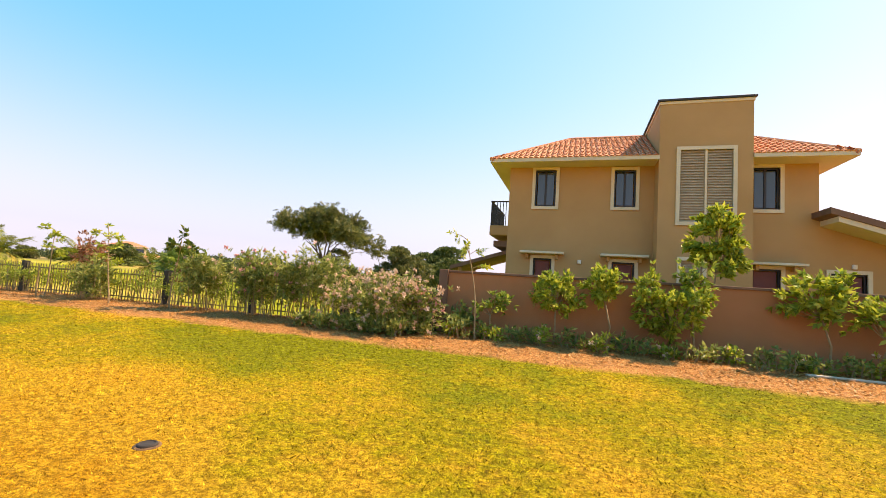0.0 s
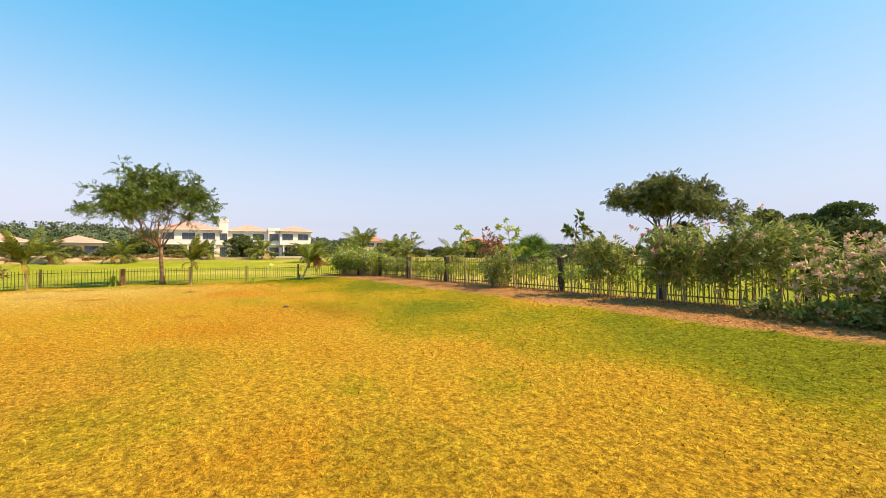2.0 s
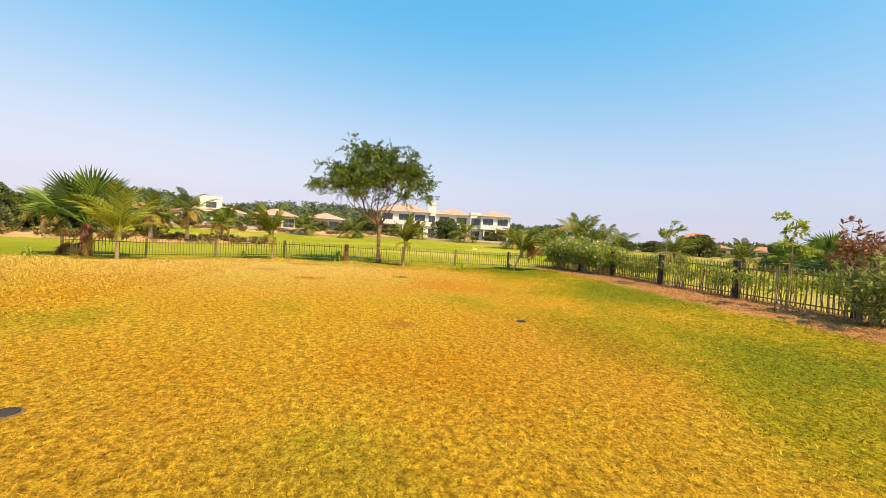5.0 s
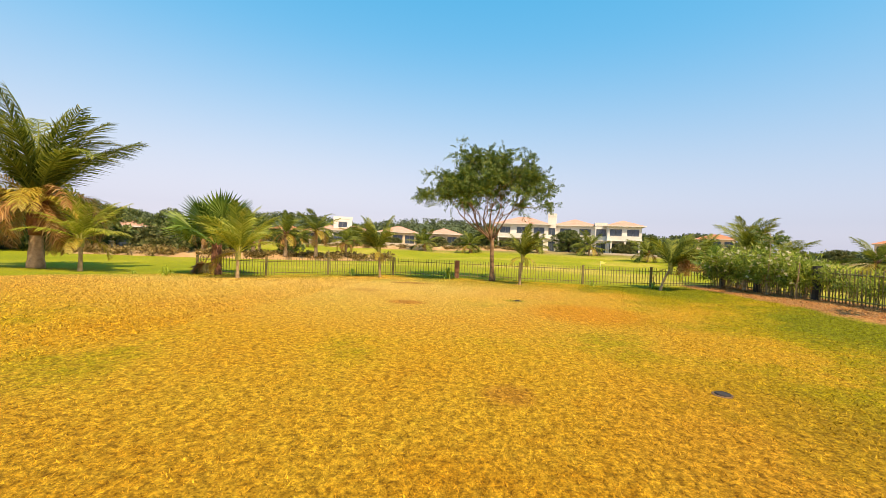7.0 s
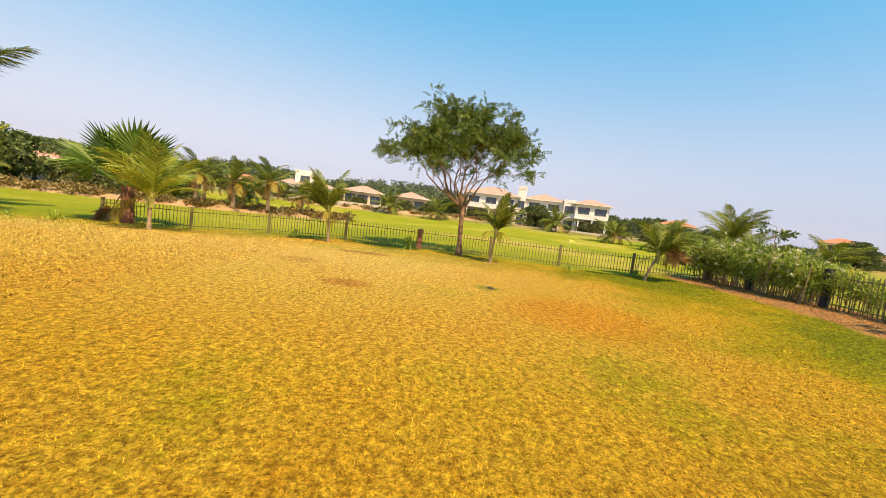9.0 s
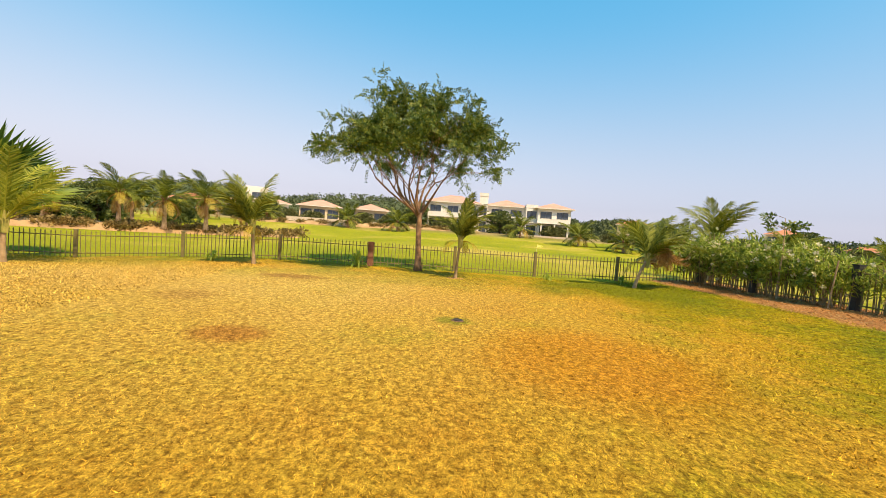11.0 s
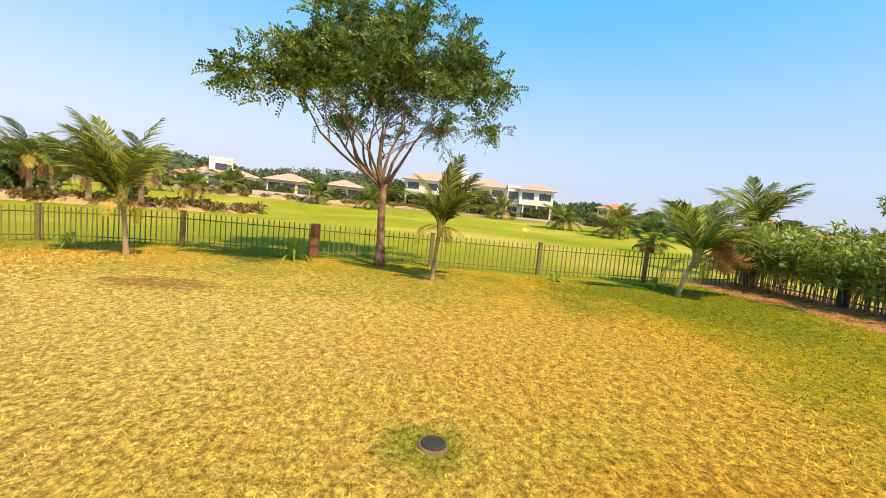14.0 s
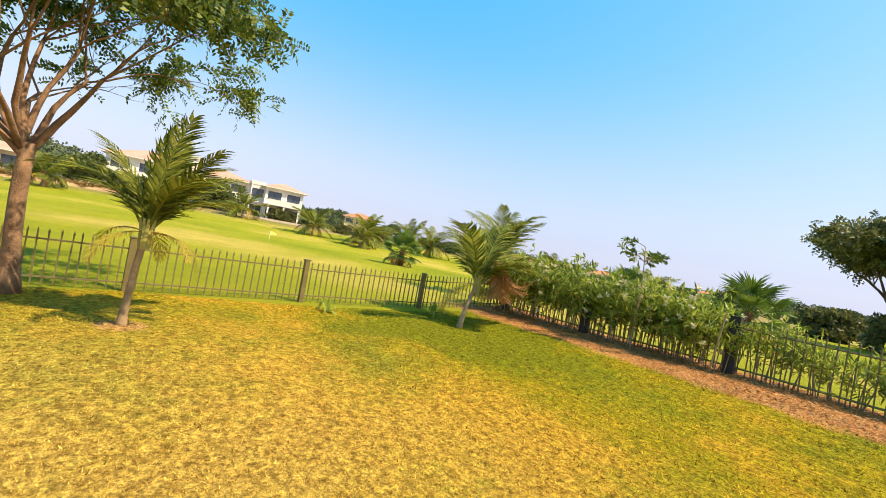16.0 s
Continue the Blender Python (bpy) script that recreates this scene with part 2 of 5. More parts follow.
SPOTS = [(-20.45, -2.3, 0.42, 0.55, (0.36, 0.14, 0.025), 0.7), (-25.9, -3.4, 0.55, 0.9, (0.30, 0.15, 0.045), 0.7), (-22.6, -4.1, 0.5, 0.6, (0.36, 0.19, 0.05), 0.5),
         (-22.0, 0.45, 0.30, 0.34, (0.17, 0.20, 0.018), 0.7), (-9.6, -0.2, 1.1, 0.8, (0.22, 0.22, 0.01), 0.35), (-5.6, 1.3, 0.8, 0.6, (0.22, 0.22, 0.01), 0.3), (-14.3, 0.3, 0.35, 0.3, (0.33, 0.12, 0.02), 0.5),
         (-20.3, 2.1, 1.7, 1.5, (0.52, 0.205, 0.014), 0.6), (-28.4, 0.72, 0.3, 0.3, (0.52, 0.29, 0.12), 0.8), (-13.5, 2.6, 2.6, 1.5, (0.50, 0.225, 0.018), 0.5), (-9.0, -1.8, 2.2, 1.6, (0.50, 0.23, 0.02), 0.4)]


GRASS = [(0.190, 0.194, 0.006), (0.325, 0.250, 0.008), (0.490, 0.290, 0.020), (0.490, 0.272, 0.018), (0.485, 0.235, 0.012)]


def ground_material():
    m, nt, bsdf, _ = nodes_of("turf_and_soil")
    g = nt.nodes.new("ShaderNodeNewGeometry")
    s = nt.nodes.new("ShaderNodeSeparateXYZ")
    nt.links.new(g.outputs["Position"], s.inputs[0])
    X, Y = s.outputs["X"], s.outputs["Y"]
    lawn = turf_colour(nt)
    fine = noise_node(nt, 55.0, 6.0, 0.75)
    mid = noise_node(nt, 24.0, 5.0, 0.7)
    lawn = mixed(nt, 0.8, lawn, ramp(nt, mid, [(0.36, (0.34, 0.28, 0.20)), (0.5, (0.9, 0.9, 0.9)), (0.64, (1.5, 1.5, 1.4))]), "MULTIPLY")
    # golf course: even green with paler mown bands
    course = ramp(nt, noise_node(nt, 0.05, 3.0), [(0.35, (0.195, 0.230, 0.008)), (0.52, (0.280, 0.280, 0.014)), (0.66, (0.45, 0.35, 0.07))])
    course = mixed(nt, 0.4, course, ramp(nt, noise_node(nt, 1.2, 5.0), [(0.3, (0.75, 0.75, 0.7)), (0.7, (1.2, 1.2, 1.2))]), "MULTIPLY")
    # dry rough past the fairways
    dry = ramp(nt, noise_node(nt, 0.06, 4.0), [(0.35, (0.17, 0.15, 0.05)), (0.65, (0.38, 0.27, 0.12))])
    dist_w = maths(nt, "ADD", maths(nt, "MULTIPLY", X, -1.0), maths(nt, "MULTIPLY", noise_node(nt, 0.05, 2.0), 30.0))
    far = nt.nodes.new("ShaderNodeMapRange")
    far.inputs["From Min"].default_value, far.inputs["From Max"].default_value = 100.0, 112.0
    nt.links.new(dist_w, far.inputs["Value"])
    dist_n = nt.nodes.new("ShaderNodeMapRange")
    dist_n.inputs["From Min"].default_value, dist_n.inputs["From Max"].default_value = 48.0, 80.0
    nt.links.new(Y, dist_n.inputs["Value"])
    course = mixed(nt, maths(nt, "MAXIMUM", far.outputs[0], dist_n.outputs[0]), course, dry)
    # lawn inside the two fences, course outside
    wob = maths(nt, "MULTIPLY", maths(nt, "SUBTRACT", noise_node(nt, 0.5, 2.0), 0.5), 1.6)
    west = maths(nt, "GREATER_THAN", maths(nt, "ADD", X, wob), -30.6)
    north = maths(nt, "LESS_THAN", Y, 10.6)
    south = maths(nt, "GREATER_THAN", maths(nt, "ADD", maths(nt, "MULTIPLY", X, 0.45), Y), -24.5)
    col = mixed(nt, maths(nt, "MULTIPLY", maths(nt, "MULTIPLY", west, north), south), course, lawn)
    # mulch bed along the wall and the fence
    mul = ramp(nt, noise_node(nt, 22.0, 6.0, 0.75), [(0.3, (0.17, 0.065, 0.026)), (0.48, (0.48, 0.21, 0.07)), (0.66, (0.66, 0.38, 0.15))])
    edge = maths(nt, "ADD", Y, maths(nt, "MULTIPLY", maths(nt, "SUBTRACT", noise_node(nt, 0.8, 4.0, 0.65), 0.5), 1.1))
    edge = maths(nt, "ADD", edge, maths(nt, "MULTIPLY", maths(nt, "SUBTRACT", fine, 0.5), 0.5))
    inb = nt.nodes.new("ShaderNodeMapRange")
    inb.inputs["From Min"].default_value, inb.inputs["From Max"].default_value = 8.05, 8.35
    nt.links.new(edge, inb.inputs["Value"])
    bed = maths(nt, "MULTIPLY", inb.outputs[0], maths(nt, "LESS_THAN", Y, 10.65))
    bed = maths(nt, "MULTIPLY", bed, maths(nt, "GREATER_THAN", X, -31.4))
    col = mixed(nt, bed, col, mul)
    col = mixed(nt, 0.7, col, ramp(nt, fine, [(0.36, (0.4, 0.36, 0.3)), (0.62, (1.4, 1.4, 1.35))]), "MULTIPLY")
    nt.links.new(col, bsdf.inputs["Base Color"])
    bsdf.inputs["Roughness"].default_value = 0.95
    bsdf.inputs["Specular IOR Level"].default_value = 0.1
    bumped(nt, bsdf, maths(nt, "ADD", fine, mid), 0.8, 0.035)
    return m


def blade_material():
    m, nt, bsdf, out = nodes_of("grass_blades")
    g = nt.nodes.new("ShaderNodeNewGeometry")
    col = turf_colour(nt)
    col = mixed(nt, 1.0, col, ramp(nt, g.outputs["Random Per Island"], [(0, (0.24, 0.19, 0.13)), (0.4, (0.95, 0.95, 0.9)), (1, (2.05, 2.02, 2.0))]), "MULTIPLY")
    nt.links.new(col, bsdf.inputs["Base Color"])
    bsdf.inputs["Roughness"].default_value = 0.7
    bsdf.inputs["Specular IOR Level"].default_value = 0.15
    tr = nt.nodes.new("ShaderNodeBsdfTranslucent")
    nt.links.new(col, tr.inputs["Color"])
    mx = nt.nodes.new("ShaderNodeMixShader")
    mx.inputs[0].default_value = 0.3
    nt.links.new(bsdf.outputs[0], mx.inputs[1])
    nt.links.new(tr.outputs[0], mx.inputs[2])
    nt.links.new(mx.outputs[0], out.inputs["Surface"])
    return m


def glass_dark(name, tint):
    m, nt, bsdf, _ = nodes_of(name)
    bsdf.inputs["Base Color"].default_value = (*tint, 1)
    bsdf.inputs["Roughness"].default_value = 0.06
    bsdf.inputs["Specular IOR Level"].default_value = 0.8
    return m


M_GROUND, M_BLADE = ground_material(), blade_material()
M_RENDER = plain("tan_render", (0.46, 0.255, 0.100), (0.53, 0.30, 0.125), 0.7, 60, 0.9, 0.25, 0.004)
M_WALL = plain("brown_render", (0.38, 0.145, 0.058), (0.46, 0.19, 0.08), 0.6, 50, 0.9, 0.3, 0.005)
M_COPING = plain("dark_coping", (0.16, 0.075, 0.045), (0.24, 0.12, 0.07), 2, 50, 0.85, 0.3)
M_CREAM = plain("cream_paint", (0.66, 0.53, 0.36), (0.74, 0.61, 0.43), 1.5, 60, 0.8, 0.15)
M_TILE = plain("clay_tile", (0.47, 0.145, 0.06), (0.60, 0.24, 0.11), 2.0, 30, 0.75, 0.3)
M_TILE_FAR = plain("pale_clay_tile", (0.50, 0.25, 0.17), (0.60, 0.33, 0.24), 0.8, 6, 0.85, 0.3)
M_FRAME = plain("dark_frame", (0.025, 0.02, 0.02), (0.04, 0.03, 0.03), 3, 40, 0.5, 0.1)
M_GLASS = glass_dark("window_glass", (0.05, 0.065, 0.085))
M_LOUVER = plain("louver_wood", (0.44, 0.31, 0.19), (0.52, 0.38, 0.24), 3, 40, 0.7, 0.2)
M_REDDOOR = plain("maroon_paint", (0.16, 0.035, 0.03), (0.20, 0.05, 0.04), 3, 40, 0.6, 0.1)
M_IRON = plain("painted_iron", (0.13, 0.10, 0.032), (0.20, 0.155, 0.05), 8, 60, 0.6, 0.15, 0.002)
M_IRON_BLACK = plain("black_iron", (0.016, 0.015, 0.014), (0.03, 0.027, 0.024), 8, 60, 0.55, 0.15, 0.002)
M_RUST = plain("rusty_post", (0.14, 0.05, 0.025), (0.24, 0.10, 0.05), 5, 50, 0.85, 0.4)
M_BARK = plain("grey_brown_bark", (0.13, 0.070, 0.036), (0.36, 0.21, 0.11), 6, 45, 0.95, 0.9, 0.02)
M_BARK_DARK = plain("dark_bark", (0.06, 0.04, 0.028), (0.13, 0.09, 0.06), 6, 45, 0.95, 0.9, 0.02)
M_PALMTRUNK = plain("palm_trunk", (0.28, 0.17, 0.10), (0.48, 0.33, 0.21), 5, 35, 0.95, 0.9, 0.02)
M_HUSK = plain("palm_husk", (0.15, 0.055, 0.03), (0.32, 0.14, 0.075), 9, 40, 0.95, 0.8, 0.02)
M_STEM = plain("pale_stem", (0.26, 0.17, 0.085), (0.40, 0.28, 0.15), 8, 60, 0.9, 0.4)
M_GREENSTEM = plain("green_stem", (0.26, 0.26, 0.05), (0.40, 0.34, 0.09), 8, 60, 0.7, 0.2)
M_TREE = foliage("tree_leaf", (0.045, 0.085, 0.020), (0.095, 0.155, 0.026), (0.235, 0.255, 0.034))
M_TREE_OLIVE = foliage("olive_leaf", (0.060, 0.076, 0.027), (0.136, 0.153, 0.051), (0.255, 0.238, 0.085))
M_FAR_LEAF = foliage("far_leaf", (0.045, 0.075, 0.024), (0.105, 0.140, 0.038), (0.20, 0.22, 0.06), 0.15, 0.7)
# distance haze is put into the hills' leaf colour as paler, greyer greens
M_HAZED_HILL_LEAF = foliage("hazed_hill_leaf", (0.051, 0.076, 0.037), (0.093, 0.122, 0.051), (0.153, 0.170, 0.076), 0.1, 0.8)
M_SCRUB = foliage("dry_scrub_leaf", (0.13, 0.09, 0.03), (0.27, 0.19, 0.06), (0.42, 0.30, 0.12), 0.25)
M_SAND = plain("sandy_bank", (0.34, 0.20, 0.085), (0.50, 0.32, 0.15), 0.8, 9, 0.95, 0.6, 0.03)
M_PALM = foliage("palm_leaf", (0.070, 0.100, 0.012), (0.180, 0.210, 0.024), (0.36, 0.35, 0.05), 0.35, 0.68)
M_FAN = foliage("fan_leaf", (0.072, 0.130, 0.021), (0.143, 0.227, 0.031), (0.260, 0.325, 0.058))
M_PALM_LIME = foliage("lime_palm_leaf", (0.20, 0.23, 0.02), (0.36, 0.38, 0.04), (0.52, 0.48, 0.08), 0.42)
M_PALM_YELLOW = foliage("yellow_palm_leaf", (0.36, 0.23, 0.03), (0.48, 0.34, 0.04), (0.55, 0.45, 0.08))
M_PALM_DRY = foliage("dry_palm_leaf", (0.27, 0.12, 0.04), (0.48, 0.24, 0.08), (0.64, 0.40, 0.17), 0.4)
M_HEDGE = foliage("hedge_leaf", (0.11, 0.18, 0.025), (0.29, 0.37, 0.05), (0.54, 0.56, 0.11), 0.42)
M_OLEANDER = foliage("oleander_leaf", (0.12, 0.16, 0.045), (0.27, 0.32, 0.07), (0.50, 0.48, 0.15), 0.42)
M_LIME = foliage("lime_leaf", (0.16, 0.23, 0.024), (0.33, 0.40, 0.042), (0.54, 0.54, 0.085), 0.42)
M_WHITE_FLOWER = foliage("cream_flower", (0.60, 0.34, 0.25), (0.72, 0.48, 0.36), (0.78, 0.64, 0.5), 0.3)
M_CREAM_FLOWER = foliage("ivory_flower", (0.62, 0.52, 0.28), (0.74, 0.66, 0.42), (0.8, 0.76, 0.58), 0.3)
M_PINK_FLOWER = foliage("pink_flower", (0.55, 0.16, 0.20), (0.70, 0.30, 0.32), (0.75, 0.48, 0.46), 0.3)
M_RED_LEAF = foliage("reddish_leaf", (0.20, 0.06, 0.03), (0.36, 0.14, 0.07), (0.45, 0.26, 0.14), 0.3)
M_VILLA = plain("white_render", (0.72, 0.66, 0.58), (0.80, 0.75, 0.68), 0.5, 8, 0.85, 0.1)
M_VILLA_TAN = plain("sand_render", (0.60, 0.45, 0.28), (0.70, 0.55, 0.36), 0.5, 8, 0.85, 0.1)
M_STONE = plain("pale_stone", (0.42, 0.34, 0.25), (0.58, 0.49, 0.38), 3, 25, 0.9, 0.5, 0.01)
M_BLACKPLASTIC = plain("dark_metal", (0.018, 0.014, 0.012), (0.04, 0.03, 0.025), 20, 90, 0.8, 0.2, 0.002)
M_YELLOW = plain("yellow_cloth", (0.72, 0.66, 0.10), (0.80, 0.74, 0.2), 3, 40, 0.7, 0.1)
M_SOIL = plain("dark_soil", (0.11, 0.06, 0.03), (0.24, 0.13, 0.06), 6, 40, 0.95, 0.8, 0.02)

# ---- ground ----
def axis_steps(lo, hi, fine, reach):
    """Even steps between lo and hi, growing ones out to the reach on both sides."""
    mid = list(np.arange(lo, hi + 1e-6, fine))
    out, d, p = [], fine, hi
    while p < reach:
        d *= 1.16
        p += d
        out.append(p)
    low, d, p = [], fine, lo
    while p > -reach:
        d *= 1.16
        p -= d
        low.append(p)
    return np.array(low[::-1] + mid + out)


def build_ground():
    xs, ys = axis_steps(-62, 8, 0.5, 2600), axis_steps(-18, 22, 0.4, 2600)
    X, Y = np.meshgrid(xs, ys)
    Z = ground_z(X, Y)
    n, k = X.shape
    me = bpy.data.meshes.new("ground")
    idx = np.arange(n * k).reshape(n, k)
    f = np.stack([idx[:-1, :-1], idx[:-1, 1:], idx[1:, 1:], idx[1:, :-1]], -1).reshape(-1, 4)
    me.from_pydata(np.stack([X, Y, Z], -1).reshape(-1, 3).tolist(), [], f.tolist())
    me.polygons.foreach_set("use_smooth", [True] * len(me.polygons))
    me.materials.append(M_GROUND)
    return tagged(new("ground", me), "patchy green and yellow mown lawn running into a golf course", "ground", kind="structure")


build_ground()


def blades(n, x0, x1, y0, y1, h0, h1, wide, soft_edge=False):
    """Single grass blades, leaning every way."""
    x = rng.uniform(x0, x1, n)
    y = rng.normal((y0 + y1) / 2, (y1 - y0) / 2.6, n) if soft_edge else rng.uniform(y0, y1, n)
    keep = y < 8.2 + 0.25 * np.sin(x * 0.9 + 1) * np.sin(x * 0.37) + rng.normal(0, 0.2, n)
    x, y = x[keep], y[keep]
    n = len(x)
    z = ground_z(x, y) - 0.012
    a = rng.uniform(0, 2 * np.pi, n)
    h = rng.uniform(h0, h1, n)
    lean = rng.uniform(0.5, 1.7, n) * h
    b = rng.uniform(0, 2 * np.pi, n)
    w = wide * rng.uniform(0.6, 1.3, n)
    base = np.stack([x, y, z], -1)
    side = np.stack([np.cos(a), np.sin(a), np.zeros(n)], -1) * w[:, None]
    tip = base + np.stack([np.cos(b) * lean, np.sin(b) * lean, h], -1)
    return np.stack([base - side, base + side, tip], 1)


def build_grass():
    v = np.concatenate([blades(900000, -29, 2, -2.6, 3.8, 0.010, 0.027, 0.0048, True), blades(420000, -30.4, 3, -7, 8.6, 0.014, 0.034, 0.0075),
                        blades(90000, -30.4, 8, 3.0, 8.6, 0.018, 0.045, 0.010), blades(110000, -29, -8, -15, -5, 0.02, 0.05, 0.012)])
    return tagged(new("grass", quads_mesh("grass", v, M_BLADE)), "short mown lawn grass, green to straw yellow", "grass", kind="stuff")


build_grass()


def build_mulch():
    """Loose bark chips and dry leaves on the border bed."""
    n = 52000
    x, y = rng.uniform(-31, 9, n), 8.0 + 2.6 * rng.power(1.3, n)
    keep = y > 8.2 + 0.35 * np.sin(x * 1.7) * np.sin(x * 0.6 + 1)
    x, y = x[keep], y[keep]
    n = len(x)
    a, s = rng.uniform(0, 2 * np.pi, n), rng.uniform(0.010, 0.034, n)
    t = rng.uniform(-0.5, 0.5, n)
    c = np.stack([x, y, ground_z(x, y) + 0.015], -1)
    u = np.stack([np.cos(a), np.sin(a), t], -1) * s[:, None]
    w = np.stack([-np.sin(a), np.cos(a), rng.uniform(-0.3, 0.3, n)], -1) * (s * 0.4)[:, None]
    me = quads_mesh("mulch", np.stack([c - u - w, c + u - w, c + u + w, c - u + w], 1), M_PALM_DRY)
    return tagged(new("mulch", me), "dry bark chips and fallen leaves on the border bed", "mulch", kind="stuff")


build_mulch()

# ---- boundary wall ----
def build_boundary_wall():
    w = thing("boundary_wall", "brown rendered garden wall with a dark coping", "wall", kind="structure")
    part("wall_body", Build().box(-3.25, 26, 10.9, 11.1, -0.3, 1.78), M_WALL, w)
    for i in range(20):
        part("coping_slab", Build().box(-3.29 + i * 1.47, -3.29 + i * 1.47 + 1.462, 10.86, 11.14, 1.78, 1.845, 0.008), M_COPING, w)
    part("end_pier", Build().box(-3.42, -3.18, 10.80, 11.12, -0.3, 1.86, 0.01), M_COPING, w)
    return w


build_boundary_wall()


# ---- neighbouring house ----
def wall_with_holes(x0, x1, y0, y1, z0, z1, holes):
    """A wall along x in one piece, with openings (x0, x1, z0, z1) cut through."""
    xs = sorted({x0, x1, *[h[0] for h in holes], *[h[1] for h in holes]})
    zs = sorted({z0, z1, *[h[2] for h in holes], *[h[3] for h in holes]})
    solid = {(i, j) for i in range(len(xs) - 1) for j in range(len(zs) - 1)
             if not any(h[0] <= xs[i] and h[1] >= xs[i + 1] and h[2] <= zs[j] and h[3] >= zs[j + 1] for h in holes)}
    b, seen = Build(), {}

    def at(i, j, k):
        if (i, j, k) not in seen:
            seen[i, j, k] = len(b.v)
            b.v.append((xs[i], (y0, y1)[k], zs[j]))
        return seen[i, j, k]
    for i, j in sorted(solid):
        b.f.append((at(i, j, 0), at(i + 1, j, 0), at(i + 1, j + 1, 0), at(i, j + 1, 0)))
        b.f.append((at(i, j, 1), at(i, j + 1, 1), at(i + 1, j + 1, 1), at(i + 1, j, 1)))
        for (di, dj), (p, q) in (((-1, 0), ((0, 0), (0, 1))), ((1, 0), ((1, 1), (1, 0))), ((0, -1), ((1, 0), (0, 0))), ((0, 1), ((0, 1), (1, 1)))):
            if (i + di, j + dj) not in solid:
                b.f.append((at(i + p[0], j + p[1], 0), at(i + q[0], j + q[1], 0), at(i + q[0], j + q[1], 1), at(i + p[0], j + p[1], 1)))
    return b


def ring(x0, x1, z0, z1, y0, y1, t):
    """A square surround in one piece."""
    vs = []
    for y in (y0, y1):
        for e in (t, 0.0):
            vs += [(x0 - e, y, z0 - e), (x1 + e, y, z0 - e), (x1 + e, y, z1 + e), (x0 - e, y, z1 + e)]
    fs = []
    for k in range(4):
        n = (k + 1) % 4
        fs += [(k, n, 4 + n, 4 + k), (8 + n, 8 + k, 12 + k, 12 + n), (n, k, 8 + k, 8 + n), (4 + k, 4 + n, 12 + n, 12 + k)]
    return Build().add(vs, fs)


def house_window(house, x0, x1, z0, z1, y, leaves=2, maroon=False):
    w = part("window", ring(x0, x1, z0, z1, y - 0.05, y + 0.10, 0.11), M_CREAM, house, "cream surround with a dark sliding window")
    part("frame", ring(x0 + 0.05, x1 - 0.05, z0 + 0.05, z1 - 0.05, y + 0.06, y + 0.13, 0.05), M_FRAME, w)
    n = leaves
    s = (x1 - x0 - 0.1) / n
    for i in range(n):
        a = x0 + 0.05 + i * s
        part("pane", Build().box(a + 0.03, a + s - 0.03, y + 0.10, y + 0.12, z0 + 0.08, z1 - 0.08), M_REDDOOR if maroon else M_GLASS, w)
        if i:
            part("mullion", Build().box(a - 0.035, a + 0.035, y + 0.07, y + 0.13, z0 + 0.05, z1 - 0.05), M_FRAME, w)
    return w


def tile_slope(parent, a, b, c, d, n, rows, material, name="roof_tiles"):
    """Barrel tiles on the slope a-b (eave, left to right), d-c (ridge): rounded courses, each row lapping the one below."""
    a, b, c, d = (Vector(p) for p in (a, b, c, d))
    nor = (b - a).cross(d - a).normalized()
    bld = Build()
    wide = (b - a).length / n
    for r in range(rows):
        t0, t1 = r / rows, (r + 1) / rows + 0.02
        e0, f0 = a.lerp(d, t0), b.lerp(c, t0)
        e1, f1 = a.lerp(d, min(t1, 1)), b.lerp(c, min(t1, 1))
        u = (b - a).normalized()
        lo = (e0 - a).dot(u), (f0 - a).dot(u)
        for i in range(n):
            s0, s1 = i * wide, (i + 1) * wide
            if s0 < lo[0] - 0.02 or s1 > lo[1] + 0.02:
                continue
            up0 = (d - a) - u * (d - a).dot(u)
            p0, p1 = a + u * s0 + up0 * t0, a + u * s0 + up0 * min(t1, 1)
            lift = 0.05 * (1 if r % 2 else 0.92) + rng.uniform(-0.004, 0.004)
            vs = []
            for p, extra in ((p0, 0.03), (p1, 0.0)):
                for k, hgt in ((0.0, 0.0), (0.25, 0.75), (0.5, 1.0), (0.75, 0.75), (1.0, 0.0)):
                    vs.append(p + u * (wide * k) + nor * (lift * hgt + extra))
            bld.add(vs, [(k, k + 1, k + 6, k + 5) for k in range(4)] + [(0, 1, 2, 3, 4)])
    return part(name, bld, material, parent, "terracotta barrel tiles")


